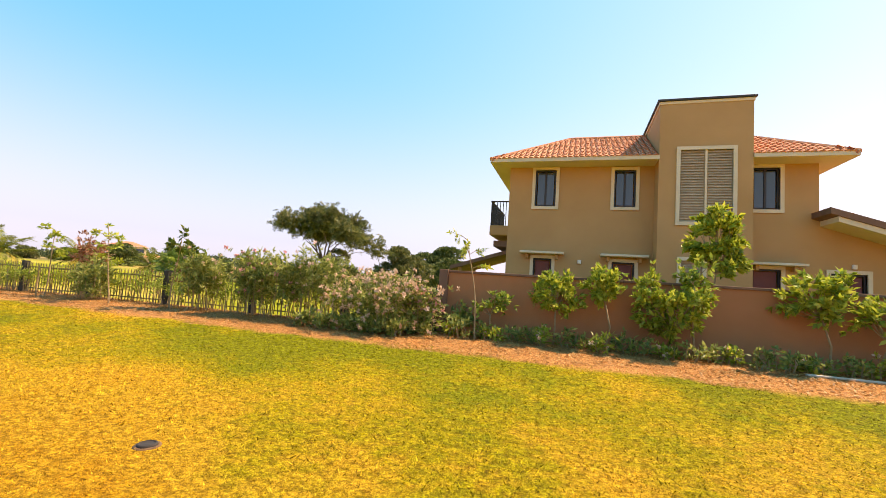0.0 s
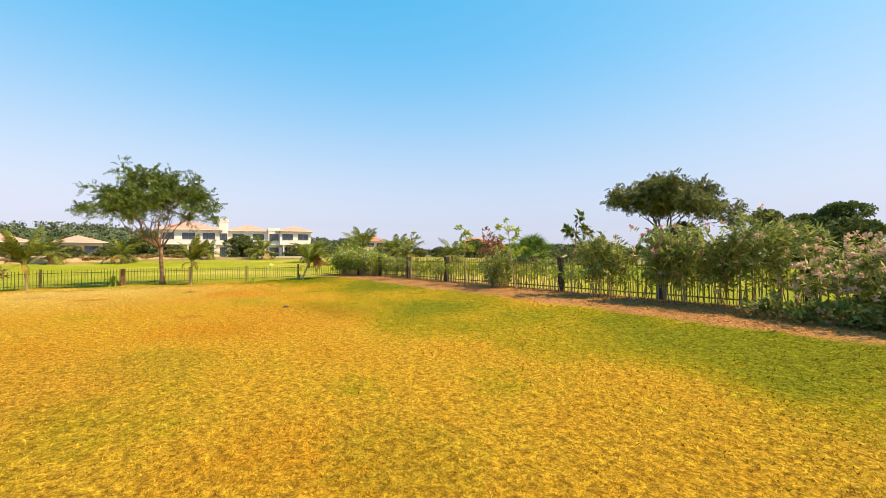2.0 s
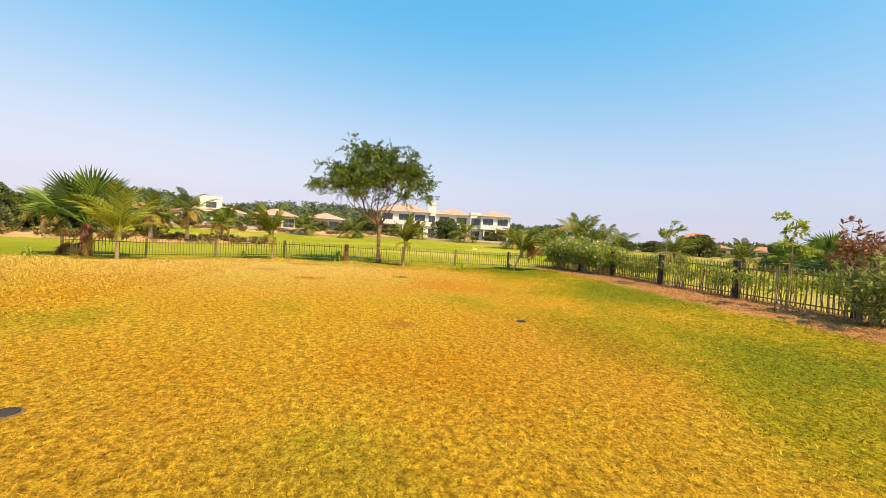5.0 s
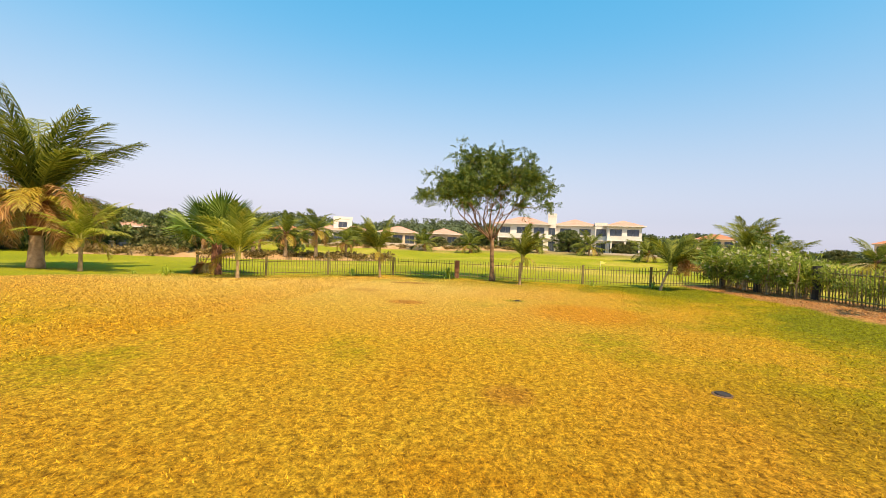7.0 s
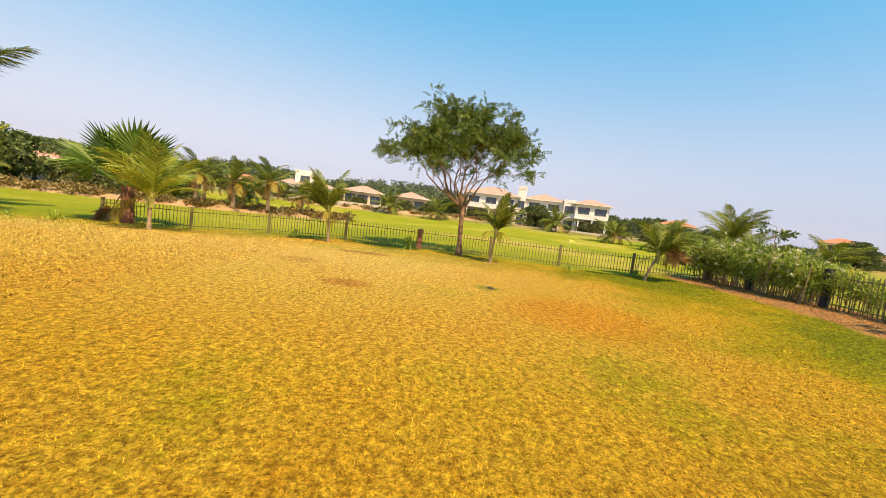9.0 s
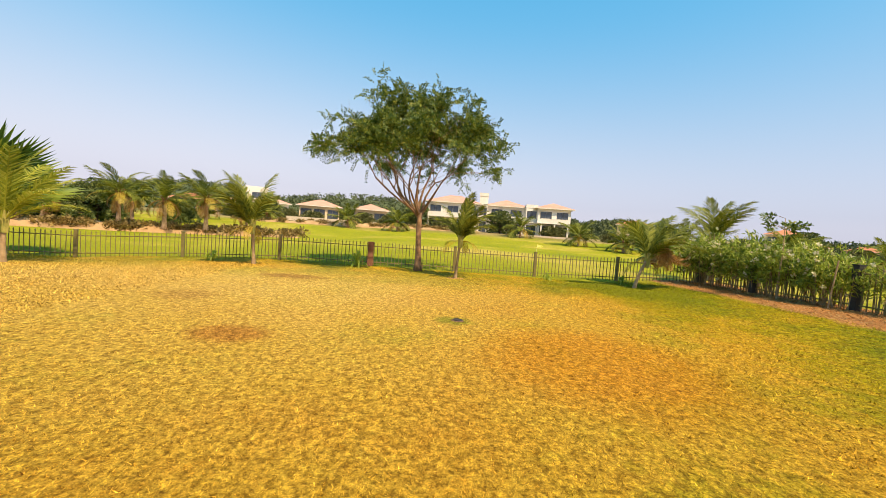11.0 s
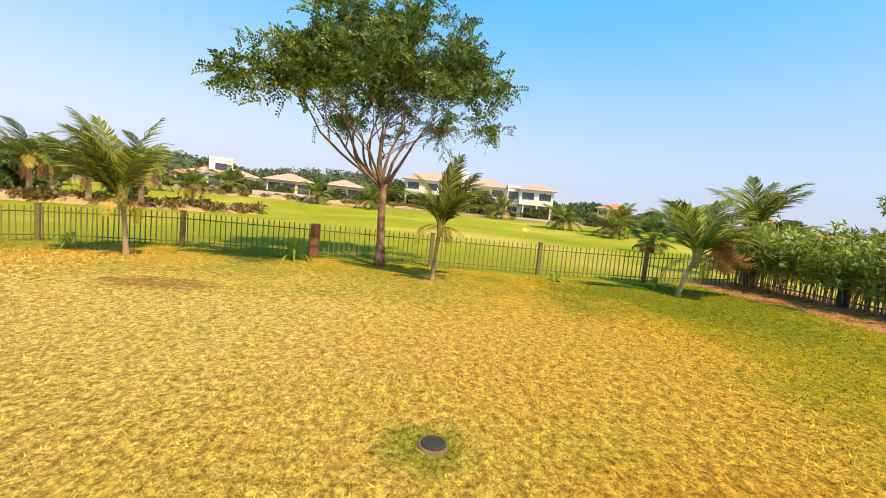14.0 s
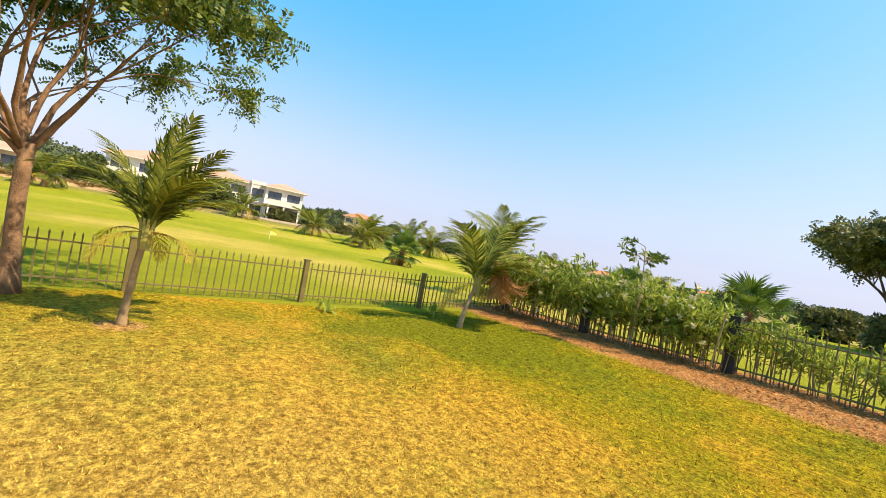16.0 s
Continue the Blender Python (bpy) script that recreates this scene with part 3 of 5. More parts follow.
def build_house():
    h = thing("house", "two-storey tan rendered house with terracotta hipped roofs", "house")
    W, T = 15.8, 15.05
    wins = [(-1.50, -0.76, 4.53, 5.88), (1.22, 1.92, 4.53, 5.84), (-1.45, -0.80, 1.2, 2.62), (1.22, 1.95, 1.2, 2.60)]
    part("wall", wall_with_holes(-2.45, 2.6, W, W + 0.25, -0.2, 6.1, wins), M_RENDER, h)
    right = [(5.38, 6.12, 4.5, 5.86), (5.38, 6.15, 0.2, 2.60), (7.42, 8.32, 0.1, 2.56)]
    part("wall", wall_with_holes(5.1, 7.15, W, W + 0.25, -0.2, 6.1, right[:2]), M_RENDER, h)
    part("wall", wall_with_holes(7.15, 8.9, W, W + 0.25, -0.2, 3.5, right[2:]), M_RENDER, h)
    part("wall", Build().add([(x, y, z) for y in (W + 0.01, W + 0.24) for x, z in ((7.15, 3.5), (9.0, 3.5), (9.0, 3.55), (7.15, 4.14))], [(0, 1, 2, 3), (7, 6, 5, 4), (0, 4, 5, 1), (1, 5, 6, 2), (2, 6, 7, 3), (3, 7, 4, 0)]), M_RENDER, h)
    part("wall", Build().box(8.9, 10.9, W, W + 0.25, -0.2, 2.78), M_RENDER, h)
    part("wall", Build().box(10.9, 14.0, W, W + 0.25, -0.2, 1.72), M_RENDER, h)
    part("wall", Build().box(-2.45, -2.2, W + 0.25, 20.6, -0.2, 6.1), M_RENDER, h)
    part("wall", Build().box(6.9, 7.15, W + 0.25, 20.6, -0.2, 6.1), M_RENDER, h)
    part("wall", Build().box(-2.45, 14.0, 20.61, 20.85, -0.2, 4.0), M_RENDER, h)
    part("wall", Build().box(-2.45, 7.15, 20.6, 20.85, 4.0, 6.1), M_RENDER, h)
    part("wall", Build().box(13.75, 14.0, W + 0.25, 20.6, -0.2, 1.72), M_RENDER, h)
    # stair tower
    louvers = [(3.12, 4.60, 3.93, 6.27), (3.2, 3.80, 1.2, 2.70)]
    part("tower_wall", wall_with_holes(2.5, 5.15, T, T + 0.25, -0.2, 7.82, louvers), M_RENDER, h)
    part("tower_wall", Build().box(2.5, 2.75, T + 0.25, 18.2, -0.2, 7.82), M_RENDER, h)
    part("tower_wall", Build().box(4.9, 5.15, T + 0.25, 18.2, -0.2, 7.82), M_RENDER, h)
    part("tower_wall", Build().box(2.75, 4.9, 17.95, 18.2, 5.5, 7.82), M_RENDER, h)
    part("tower_band", Build().box(2.47, 5.18, T - 0.03, 18.23, 7.82, 7.92, 0.01), M_CREAM, h)
    part("tower_coping", Build().box(2.42, 5.23, T - 0.08, 18.28, 7.92, 7.99, 0.01), M_FRAME, h, "dark flat parapet cap")
    for x0, x1, z0, z1 in louvers:
        lv = part("louver_window", ring(x0, x1, z0, z1, T - 0.06, T + 0.10, 0.11), M_CREAM, h, "cream surround with slatted shutters")
        mid = (x0 + x1) / 2
        spans = [(x0, mid - 0.03), (mid + 0.03, x1)] if x1 - x0 > 1 else [(x0, x1)]
        if len(spans) == 2:
            part("mullion", Build().box(mid - 0.03, mid + 0.03, T - 0.02, T + 0.10, z0, z1), M_CREAM, lv)
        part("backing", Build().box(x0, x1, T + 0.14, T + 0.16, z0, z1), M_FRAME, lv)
        slat = None
        count = int((z1 - z0) / 0.085)
        for a, c in spans:
            sl = Build().add([(a, T, 0), (c, T, 0), (c, T + 0.07, 0.098), (a, T + 0.07, 0.098), (a, T, 0.014), (c, T, 0.014), (c, T + 0.07, 0.112), (a, T + 0.07, 0.112)],
                             [(0, 1, 2, 3), (4, 7, 6, 5), (0, 4, 5, 1), (3, 2, 6, 7), (0, 3, 7, 4), (1, 5, 6, 2)]).mesh("slat", M_LOUVER)
            for i in range(count):
                s = part("slat", sl, None, lv)
                s.location.z = z0 + (i + 0.1) * (z1 - z0) / count
    for x0, x1, z0, z1 in wins[:2] + right[:1]:
        house_window(h, x0, x1, z0, z1, W)
    for x0, x1, z0, z1 in wins[2:]:
        house_window(h, x0, x1, z0, z1, W, 1, True)
    house_window(h, *right[1], W, 1, True)
    house_window(h, *right[2], W, 2, True)
    for x0, x1, z in ((-1.91, -0.38, 2.80), (0.84, 2.34, 2.80), (5.2, 6.72, 2.74)):
        lg = part("ledge", Build().box(x0, x1, W - 0.42, W, z - 0.03, z + 0.05, 0.012), M_CREAM, h, "thin projecting cream window hood")
        for x in (x0 + 0.25, x1 - 0.25):
            part("bracket", Build().box(x - 0.05, x + 0.05, W - 0.25, W, z - 0.2, z - 0.03, 0.01), M_RENDER, lg)
    for x, z in ((0.15, 2.55), (8.0, 2.78)):
        part("wall_lamp", Build().box(x - 0.06, x + 0.06, W - 0.08, W, z - 0.07, z + 0.07, 0.015), M_VILLA, h, "small white wall lamp")
    # hipped roofs with soffits
    E = 6.08
    def hip(x0, x1, r0, r1, left, right_):
        part("soffit", Build().box(x0, x1, 15.0, 20.9, E - 0.10, E - 0.04), M_CREAM, h)
        part("fascia", Build().box(x0 - 0.02, x1 + 0.02, 14.97, 15.0, E - 0.10, E + 0.04, 0.005), M_CREAM, h)
        if left:
            part("fascia", Build().box(x0 - 0.03, x0, 15.0, 20.9, E - 0.10, E + 0.04), M_CREAM, h)
        if right_:
            part("fascia", Build().box(x1, x1 + 0.03, 15.0, 20.9, E - 0.10, E + 0.04), M_CREAM, h)
        deck = Build()
        A, B, C, D, R0, R1 = (x0, 14.97, E), (x1, 14.97, E), (x1, 20.9, E), (x0, 20.9, E), (r0, 17.93, E + 1.67), (r1, 17.93, E + 1.67)
        deck.add([A, B, C, D, R0, R1], [(0, 1, 5, 4), (2, 3, 4, 5), (3, 0, 4), (1, 2, 5)])
        part("roof_deck", deck, M_TILE, h)
        tile_slope(h, A, B, R1, R0, int((x1 - x0) / 0.19), 14, M_TILE)
        if left:
            tile_slope(h, D, A, R0, R0, 30, 14, M_TILE)
            part("hip_ridge", Build().tube([A, R0], [0.09, 0.09], 7), M_TILE, h)
        if right_:
            tile_slope(h, B, C, R1, R1, 30, 14, M_TILE)
            part("hip_ridge", Build().tube([B, R1], [0.09, 0.09], 7), M_TILE, h)
        part("ridge", Build().tube([R0, R1], [0.09, 0.09], 7), M_TILE, h)
    hip(-3.05, 2.49, -0.35, 2.49, True, False)
    hip(5.16, 7.75, 5.16, 5.2, False, True)
    # lean-to porch roof
    p = Build().add([(6.95, 14.75, 4.40), (14.5, 14.75, 1.90), (14.5, 20.6, 1.90), (6.95, 20.6, 4.40), (6.95, 14.75, 4.22), (14.5, 14.75, 1.72), (14.5, 20.6, 1.72), (6.95, 20.6, 4.22)],
                    [(0, 1, 2, 3), (7, 6, 5, 4), (0, 4, 5, 1), (0, 3, 7, 4), (1, 5, 6, 2), (2, 6, 7, 3)])
    part("porch_roof", p, M_COPING, h, "sloping lean-to roof with a dark edge")
    part("porch_soffit", Build().add([(7.16, 14.80, 4.145), (14.4, 14.80, 1.747), (14.4, 15.79, 1.747), (7.16, 15.79, 4.145), (7.16, 14.80, 3.99), (14.4, 14.80, 1.60), (14.4, 15.79, 1.60), (7.16, 15.79, 3.99)],
                                     [(0, 1, 2, 3), (7, 6, 5, 4), (0, 4, 5, 1), (0, 3, 7, 4), (1, 5, 6, 2), (2, 6, 7, 3)]), M_CREAM, h)
    # side balcony
    bal = part("balcony", Build().box(-3.35, -2.45, 16.9, 20.2, 3.55, 3.95, 0.02), M_RENDER, h, "balcony with a black iron railing")
    part("top_rail", Build().box(-3.34, -3.29, 16.9, 20.2, 4.90, 4.95).box(-3.29, -2.45, 16.9, 16.95, 4.90, 4.95), M_IRON_BLACK, bal)
    picket = Build().box(-0.012, 0.012, -0.012, 0.012, 3.95, 4.90).mesh("baluster", M_IRON_BLACK)
    for i in range(28):
        s = part("baluster", picket, None, bal)
        s.location = (-3.315, 16.93 + i * 0.12, 0)
    for i in range(7):
        s = part("baluster", picket, None, bal)
        s.location = (-3.2 + i * 0.12, 16.925, 0)
    part("lower_slab", Build().box(-3.2, -2.45, 17.1, 20.2, 3.1, 3.35, 0.02), M_COPING, h)
    low = Build().add([(-5.0, 17.2, 2.25), (-2.45, 17.2, 3.05), (-2.45, 20.4, 3.05), (-5.0, 20.4, 2.25), (-5.0, 17.2, 2.1), (-2.45, 17.2, 2.9), (-2.45, 20.4, 2.9), (-5.0, 20.4, 2.1)],
                      [(0, 1, 2, 3), (7, 6, 5, 4), (0, 4, 5, 1), (0, 3, 7, 4), (1, 5, 6, 2), (2, 6, 7, 3)])
    part("veranda_roof", low, M_COPING, h, "low dark sloping veranda roof")
    for y in (17.5, 20.1):
        part("veranda_post", Build().box(-4.7, -4.55, y - 0.07, y + 0.07, -0.2, 2.22, 0.01), M_RENDER, h)
    return h


build_house()


# ---- fences ----
def build_fence(label, stops, height, picket_gap, post_material, picket_material, odd=-1, tops=0.0, half=0.05):
    """Posts at the stops, two rails and pointed pickets between them."""
    f = thing("fence", label, "fence")
    tall = height + 0.08
    pk = Build().box(-0.010, 0.010, -0.010, 0.010, 0.03, height).add([(-0.016, -0.016, height), (0.016, -0.016, height), (0.016, 0.016, height), (-0.016, 0.016, height), (0, 0, height + 0.07)],
                                                                  [(0, 1, 4), (1, 2, 4), (2, 3, 4), (3, 0, 4), (3, 2, 1, 0)]).mesh("picket", picket_material)
    post = Build().box(-half, half, -half, half, -0.2, tall, 0.008).box(-half - 0.01, half + 0.01, -half - 0.01, half + 0.01, tall, tall + 0.02).mesh("post", post_material)
    wide = Build().box(-0.10, 0.10, -0.07, 0.07, -0.2, tall - 0.02, 0.012).mesh("post", M_RUST)
    for i, (x, y) in enumerate(stops):
        s = part("post", wide if i == odd else post, None, f, "wide rusty brown post" if i == odd else "")
        turn = math.atan2(*(np.subtract(stops[min(i + 1, len(stops) - 1)], stops[max(i - 1, 0)])[::-1]))
        s.location, s.rotation_euler = (x, y, gz(x, y) + tops), (0, rng.normal(0, 0.008), turn)
    for (x0, y0), (x1, y1) in zip(stops, stops[1:]):
        z0, z1 = gz(x0, y0) + tops, gz(x1, y1) + tops
        d = math.hypot(x1 - x0, y1 - y0)
        turn = math.atan2(y1 - y0, x1 - x0)
        for zz in (0.14, height - 0.10):
            part("rail", Build().tube([(x0, y0, z0 + zz), (x1, y1, z1 + zz)], [0.018, 0.018], 4), picket_material, f)
        n = int(d / picket_gap)
        for k in range(1, n):
            t = k / n
            s = part("picket", pk, None, f)
            s.location = (x0 + (x1 - x0) * t, y0 + (y1 - y0) * t, z0 + (z1 - z0) * t)
            s.rotation_euler = (rng.normal(0, 0.012), rng.normal(0, 0.012), turn)
    return f


WEST = [(-31.0, 9.75), (-30.95, 6.75), (-30.85, 3.70), (-30.7, 0.75), (-30.5, -2.25), (-30.35, -5.4), (-30.4, -8.8), (-29.0, -11.35), (-28.05, -14.3)]
NORTH = [(-3.5, 10.85), (-6.1, 10.72), (-9.1, 10.55), (-12.3, 10.40), (-15.45, 10.26), (-18.6, 10.12), (-21.9, 9.98), (-25.1, 9.86), (-28.2, 9.78)]
build_fence("low olive-painted iron fence with pointed pickets", WEST, 0.80, 0.125, M_IRON, M_IRON, 4)
build_fence("black iron picket fence overgrown by hedge plants", NORTH + [(-30.8, 9.73)], 0.98, 0.125, M_IRON_BLACK, M_IRON, half=0.085)

# ---- plants: building blocks ----
def leaf_quads(base, along, normal, length, width):
    """Pointed leaves (n, 4, 3): base, side, tip, side."""
    along = along / np.linalg.norm(along, axis=1, keepdims=True)
    side = np.cross(along, normal)
    side /= np.linalg.norm(side, axis=1, keepdims=True) + 1e-9
    up = np.cross(side, along)
    mid = base + along * (length * 0.45)[:, None] + up * (length * 0.06)[:, None]
    return np.stack([base, mid - side * width[:, None], base + along * length[:, None], mid + side * width[:, None]], 1)


def random_dirs(n, r, up=0.0):
    v = r.normal(0, 1, (n, 3))
    v[:, 2] += up
    return v / np.linalg.norm(v, axis=1, keepdims=True)


def sprigs(points, ways, r, leaflets, reach, length, width):
    """Feathered sprigs: leaflets in two rows along a short twig at each point."""
    n = len(points)
    ways = ways / np.linalg.norm(ways, axis=1, keepdims=True)
    nor = np.cross(ways, random_dirs(n, r))
    nor /= np.linalg.norm(nor, axis=1, keepdims=True)
    flip = np.sign(nor[:, 2:3]) + (nor[:, 2:3] == 0)
    nor = nor * flip
    side = np.cross(ways, nor)
    out = []
    for k in range(leaflets):
        t = (k // 2 + 0.6) / (leaflets / 2)
        s = 1 if k % 2 else -1
        base = points + ways * (reach * t) - np.array([0, 0, 1.0]) * (reach * 0.25 * t * t)
        al = side * s + ways * 0.55 + r.normal(0, 0.22, (n, 3))
        ln = length * r.uniform(0.75, 1.2, n)
        out.append(leaf_quads(base, al, nor + r.normal(0, 0.25, (n, 3)), ln, width * r.uniform(0.8, 1.2, n)))
    return np.concatenate(out)


def grow(build, start, way, length, radius, depth, r, tips, spread=0.55, lift=0.25, bend=0.22, twig=0.0):
    """One limb and its forks. Collects the twig ends and the way they point."""
    p, d = Vector(start), Vector(way).normalized()
    pts, rad = [p.copy()], [radius]
    steps = 5
    for i in range(steps):
        d = (d + Vector(r.normal(0, bend, 3)) * 0.5 + Vector((0, 0, lift * 0.15))).normalized()
        p = p + d * (length / steps)
        pts.append(p.copy())
        rad.append(radius * (1 - 0.45 * (i + 1) / steps))
        if depth <= 1:
            tips.append((p.copy(), d.copy()))
    build.tube(pts, rad, 7 if radius > 0.05 else 5 if radius > 0.02 else 4, cap=depth <= 0)
    if depth <= 0:
        return
    n = 3 if depth > 1 else 2 + int(r.random() < 0.6)
    for k in range(n):
        at = len(pts) - 1 - (k % 2) * int(r.integers(0, 2))
        a = r.uniform(0, 2 * math.pi)
        q = Vector((math.cos(a), math.sin(a), r.uniform(-0.1, 0.5))) * spread
        grow(build, pts[at], (d + q), length * r.uniform(0.62, 0.85), rad[at] * r.uniform(0.55, 0.72), depth - 1, r, tips, spread, lift, bend)


def crown_mesh(tips, r, per, scatter, leaflets, reach, length, width, material, centre=None):
    pts = np.array([t[0][:] for t in tips])
    way = np.array([t[1][:] for t in tips])
    pts, way = np.repeat(pts, per, 0), np.repeat(way, per, 0)
    n = len(pts)
    pts = pts + r.normal(0, scatter, (n, 3)) * np.array([1, 1, 0.7])
    way = way * 0.5 + random_dirs(n, r, 0.15)
    return quads_mesh("crown", sprigs(pts, way, r, leaflets, reach, length, width), material)


def spreading_tree(label, at, seed, trunk_h, limbs, limb_len, radius, depth, spread, lift, leaf, name="tree", size=1.0, per=5, scatter=0.2, lean=(0, 0), bark=None, leaflets=10, reach=0.34, ll=0.13, lw=0.026, open_=0.75, bias=(0.0, 0.0), limb_r=0.44, even=True, fit_=None, hollow=None):
    """A forked trunk, long limbs fanning out, and a crown of feathered sprigs."""
    r = np.random.default_rng(seed)
    t = thing(name, label, "tree", at)
    bark = bark or M_BARK
    tr = Build()
    pts, rad = [], []
    for i in range(7):
        f = i / 6
        pts.append((lean[0] * f * f + 0.03 * math.sin(f * 5), lean[1] * f * f + 0.03 * math.cos(f * 4), -0.1 + (trunk_h + 0.1) * f))
        rad.append(radius * (1.35 - 0.55 * min(1, f * 4) if f < 0.25 else 0.80 - 0.12 * f))
    tr.tube(pts, rad, 12)
    part("trunk", tr, bark, t, soft=True)
    tips, made = [], []
    for k in range(limbs):
        a = 2 * math.pi * (k + r.uniform(-0.25, 0.25)) / limbs
        b = Build()
        s = open_ * r.uniform(0.85, 1.15) * (1.0 if even else 0.6 if k % 2 else 1.25)
        grow(b, Vector(pts[-1]) - Vector((0, 0, r.uniform(0.02, 0.35) * trunk_h * 0.3)), (math.cos(a) * s + bias[0], math.sin(a) * s + bias[1], 1.0), limb_len * r.uniform(0.85, 1.1), radius * limb_r, depth, r, tips, spread, lift)
        made.append(b)
    if fit_:
        # stretch the whole head to the wanted spread and height
        cx, cy, rad_, top_ = fit_
        P = np.array([q[0][:] for q in tips])
        mx, my = np.percentile(P[:, 0], 50), np.percentile(P[:, 1], 50)
        sc = rad_ / np.percentile(np.hypot(P[:, 0] - mx, P[:, 1] - my), 97)
        z0 = pts[-1][2] * 0.8
        sz = (top_ - z0) / (np.percentile(P[:, 2], 98) - z0)

        def mould(p):
            f = max(0.0, min(1.0, (p[2] - z0) / 1.2))
            f = f * f * (3 - 2 * f)
            tx, ty = cx + (p[0] - mx) * sc, cy + (p[1] - my) * sc
            qq = min(1.3, math.hypot(tx - cx, ty - cy) / rad_)
            return (p[0] + (tx - p[0]) * f, p[1] + (ty - p[1]) * f, z0 + (p[2] - z0) * sz * (1 - 0.24 * f * qq * qq) if p[2] > z0 else p[2])
        for b in made:
            b.v = [mould(p) for p in b.v]
        tips = [(Vector(mould(p)), d) for p, d in tips]
        if hollow:
            # leaves only on the outer twigs: bare limbs underneath, gaps between the boughs
            kept = []
            for p, d in tips:
                h, q = (p[2] - z0) / (top_ - z0), math.hypot(p[0] - cx, p[1] - cy) / rad_
                gap = math.sin(p[0] * 2.3 + 1) * math.sin(p[1] * 2.1) * math.sin(p[2] * 2.9 + 2)
                if h > hollow[0] - hollow[1] * q * q and gap > -0.16:
                    kept.append((p, d))
            tips = kept
    for b in made:
        part("limb", b, bark, t, soft=True)
    part("crown", crown_mesh(tips, r, per, scatter, leaflets, reach, ll, lw, leaf), leaf, t)
    t.scale = (size, size, size)
    return t


def frond_mesh(name, length, droop, pairs, leaf_len, leaf_w, material, seed, curl=0.0, fold=0.45):
    """A feather frond along +x from the origin: an arching midrib with two rows of leaflets."""
    r = np.random.default_rng(seed)
    n = 14
    pts, a = [Vector((0, 0, 0))], 0.0
    for i in range(n):
        a = -droop * ((i + 1) / n) ** 1.5
        pts.append(pts[-1] + Vector((math.cos(a), curl * ((i + 1) / n), math.sin(a))) * (length / n))
    b = Build().tube(pts, [0.022 * length / 2.2 * (1 - 0.85 * i / n) + 0.003 for i in range(n + 1)], 5)
    P = np.array([p[:] for p in pts])
    t = np.repeat(np.linspace(0.14, 0.99, pairs), 2)
    s = np.tile([1.0, -1.0], pairs)
    idx = t * n
    lo = np.minimum(idx.astype(int), n - 1)
    base = P[lo] + (P[lo + 1] - P[lo]) * (idx - lo)[:, None]
    way = P[lo + 1] - P[lo]
    way /= np.linalg.norm(way, axis=1, keepdims=True)
    up = np.cross(np.array([0, -1.0, 0]) + 0 * way, way)
    up *= np.sign(up[:, 2:3]) + (up[:, 2:3] == 0)
    side = np.array([0, 1.0, 0])[None] * s[:, None]
    al = side * 0.85 + way * 0.75 + up * fold * 0.5 + np.array([0, 0, -0.25]) + r.normal(0, 0.10, base.shape)
    ln = leaf_len * np.sin(np.clip(t, 0.08, 0.97) * math.pi * 0.86 + 0.25) * r.uniform(0.85, 1.1, len(t)) + 0.05
    al /= np.linalg.norm(al, axis=1, keepdims=True)
    # two segments a leaflet, the outer one hanging
    wd = np.cross(al, up)
    wd /= np.linalg.norm(wd, axis=1, keepdims=True)
    w = leaf_w * np.ones(len(t))
    m = base + al * (ln * 0.55)[:, None]
    tip = m + (al * 0.8 + np.array([0, 0, -0.55])) * (ln * 0.5)[:, None]
    for k in range(len(t)):
        b.add([base[k] - wd[k] * w[k] * 0.6, base[k] + wd[k] * w[k] * 0.6, m[k] + wd[k] * w[k], m[k] - wd[k] * w[k], tip[k]], [(0, 1, 2, 3), (3, 2, 4)])
    return b.mesh(name, material)


FRONDS = [frond_mesh("frond", 2.0, d, 42, 0.55, 0.019, M_PALM, i, c) for i, (d, c) in enumerate(((0.55, 0.0), (0.85, 0.12), (1.15, -0.1), (1.5, 0.05), (0.35, 0.05)))]
FROND_YELLOW = [frond_mesh("frond", 2.0, d, 34, 0.5, 0.014, M_PALM_YELLOW, 11 + i) for i, d in enumerate((1.3, 1.7))]
FROND_LIME = [frond_mesh("frond", 2.0, d, 36, 0.5, 0.017, M_PALM_LIME, 31 + i) for i, d in enumerate((0.5, 0.8, 1.1))]
FROND_DRY = [frond_mesh("frond", 2.0, d, 30, 0.42, 0.013, M_PALM_DRY, 21 + i, 0.1) for i, d in enumerate((1.8, 2.3))]


FRONDS_BIG = [frond_mesh("frond", 2.0, d, 58, 0.46, 0.010, M_PALM, 41 + i, c, 0.2) for i, (d, c) in enumerate(((0.5, 0.1), (0.8, -0.12), (1.15, 0.08), (1.6, 0.0)))]


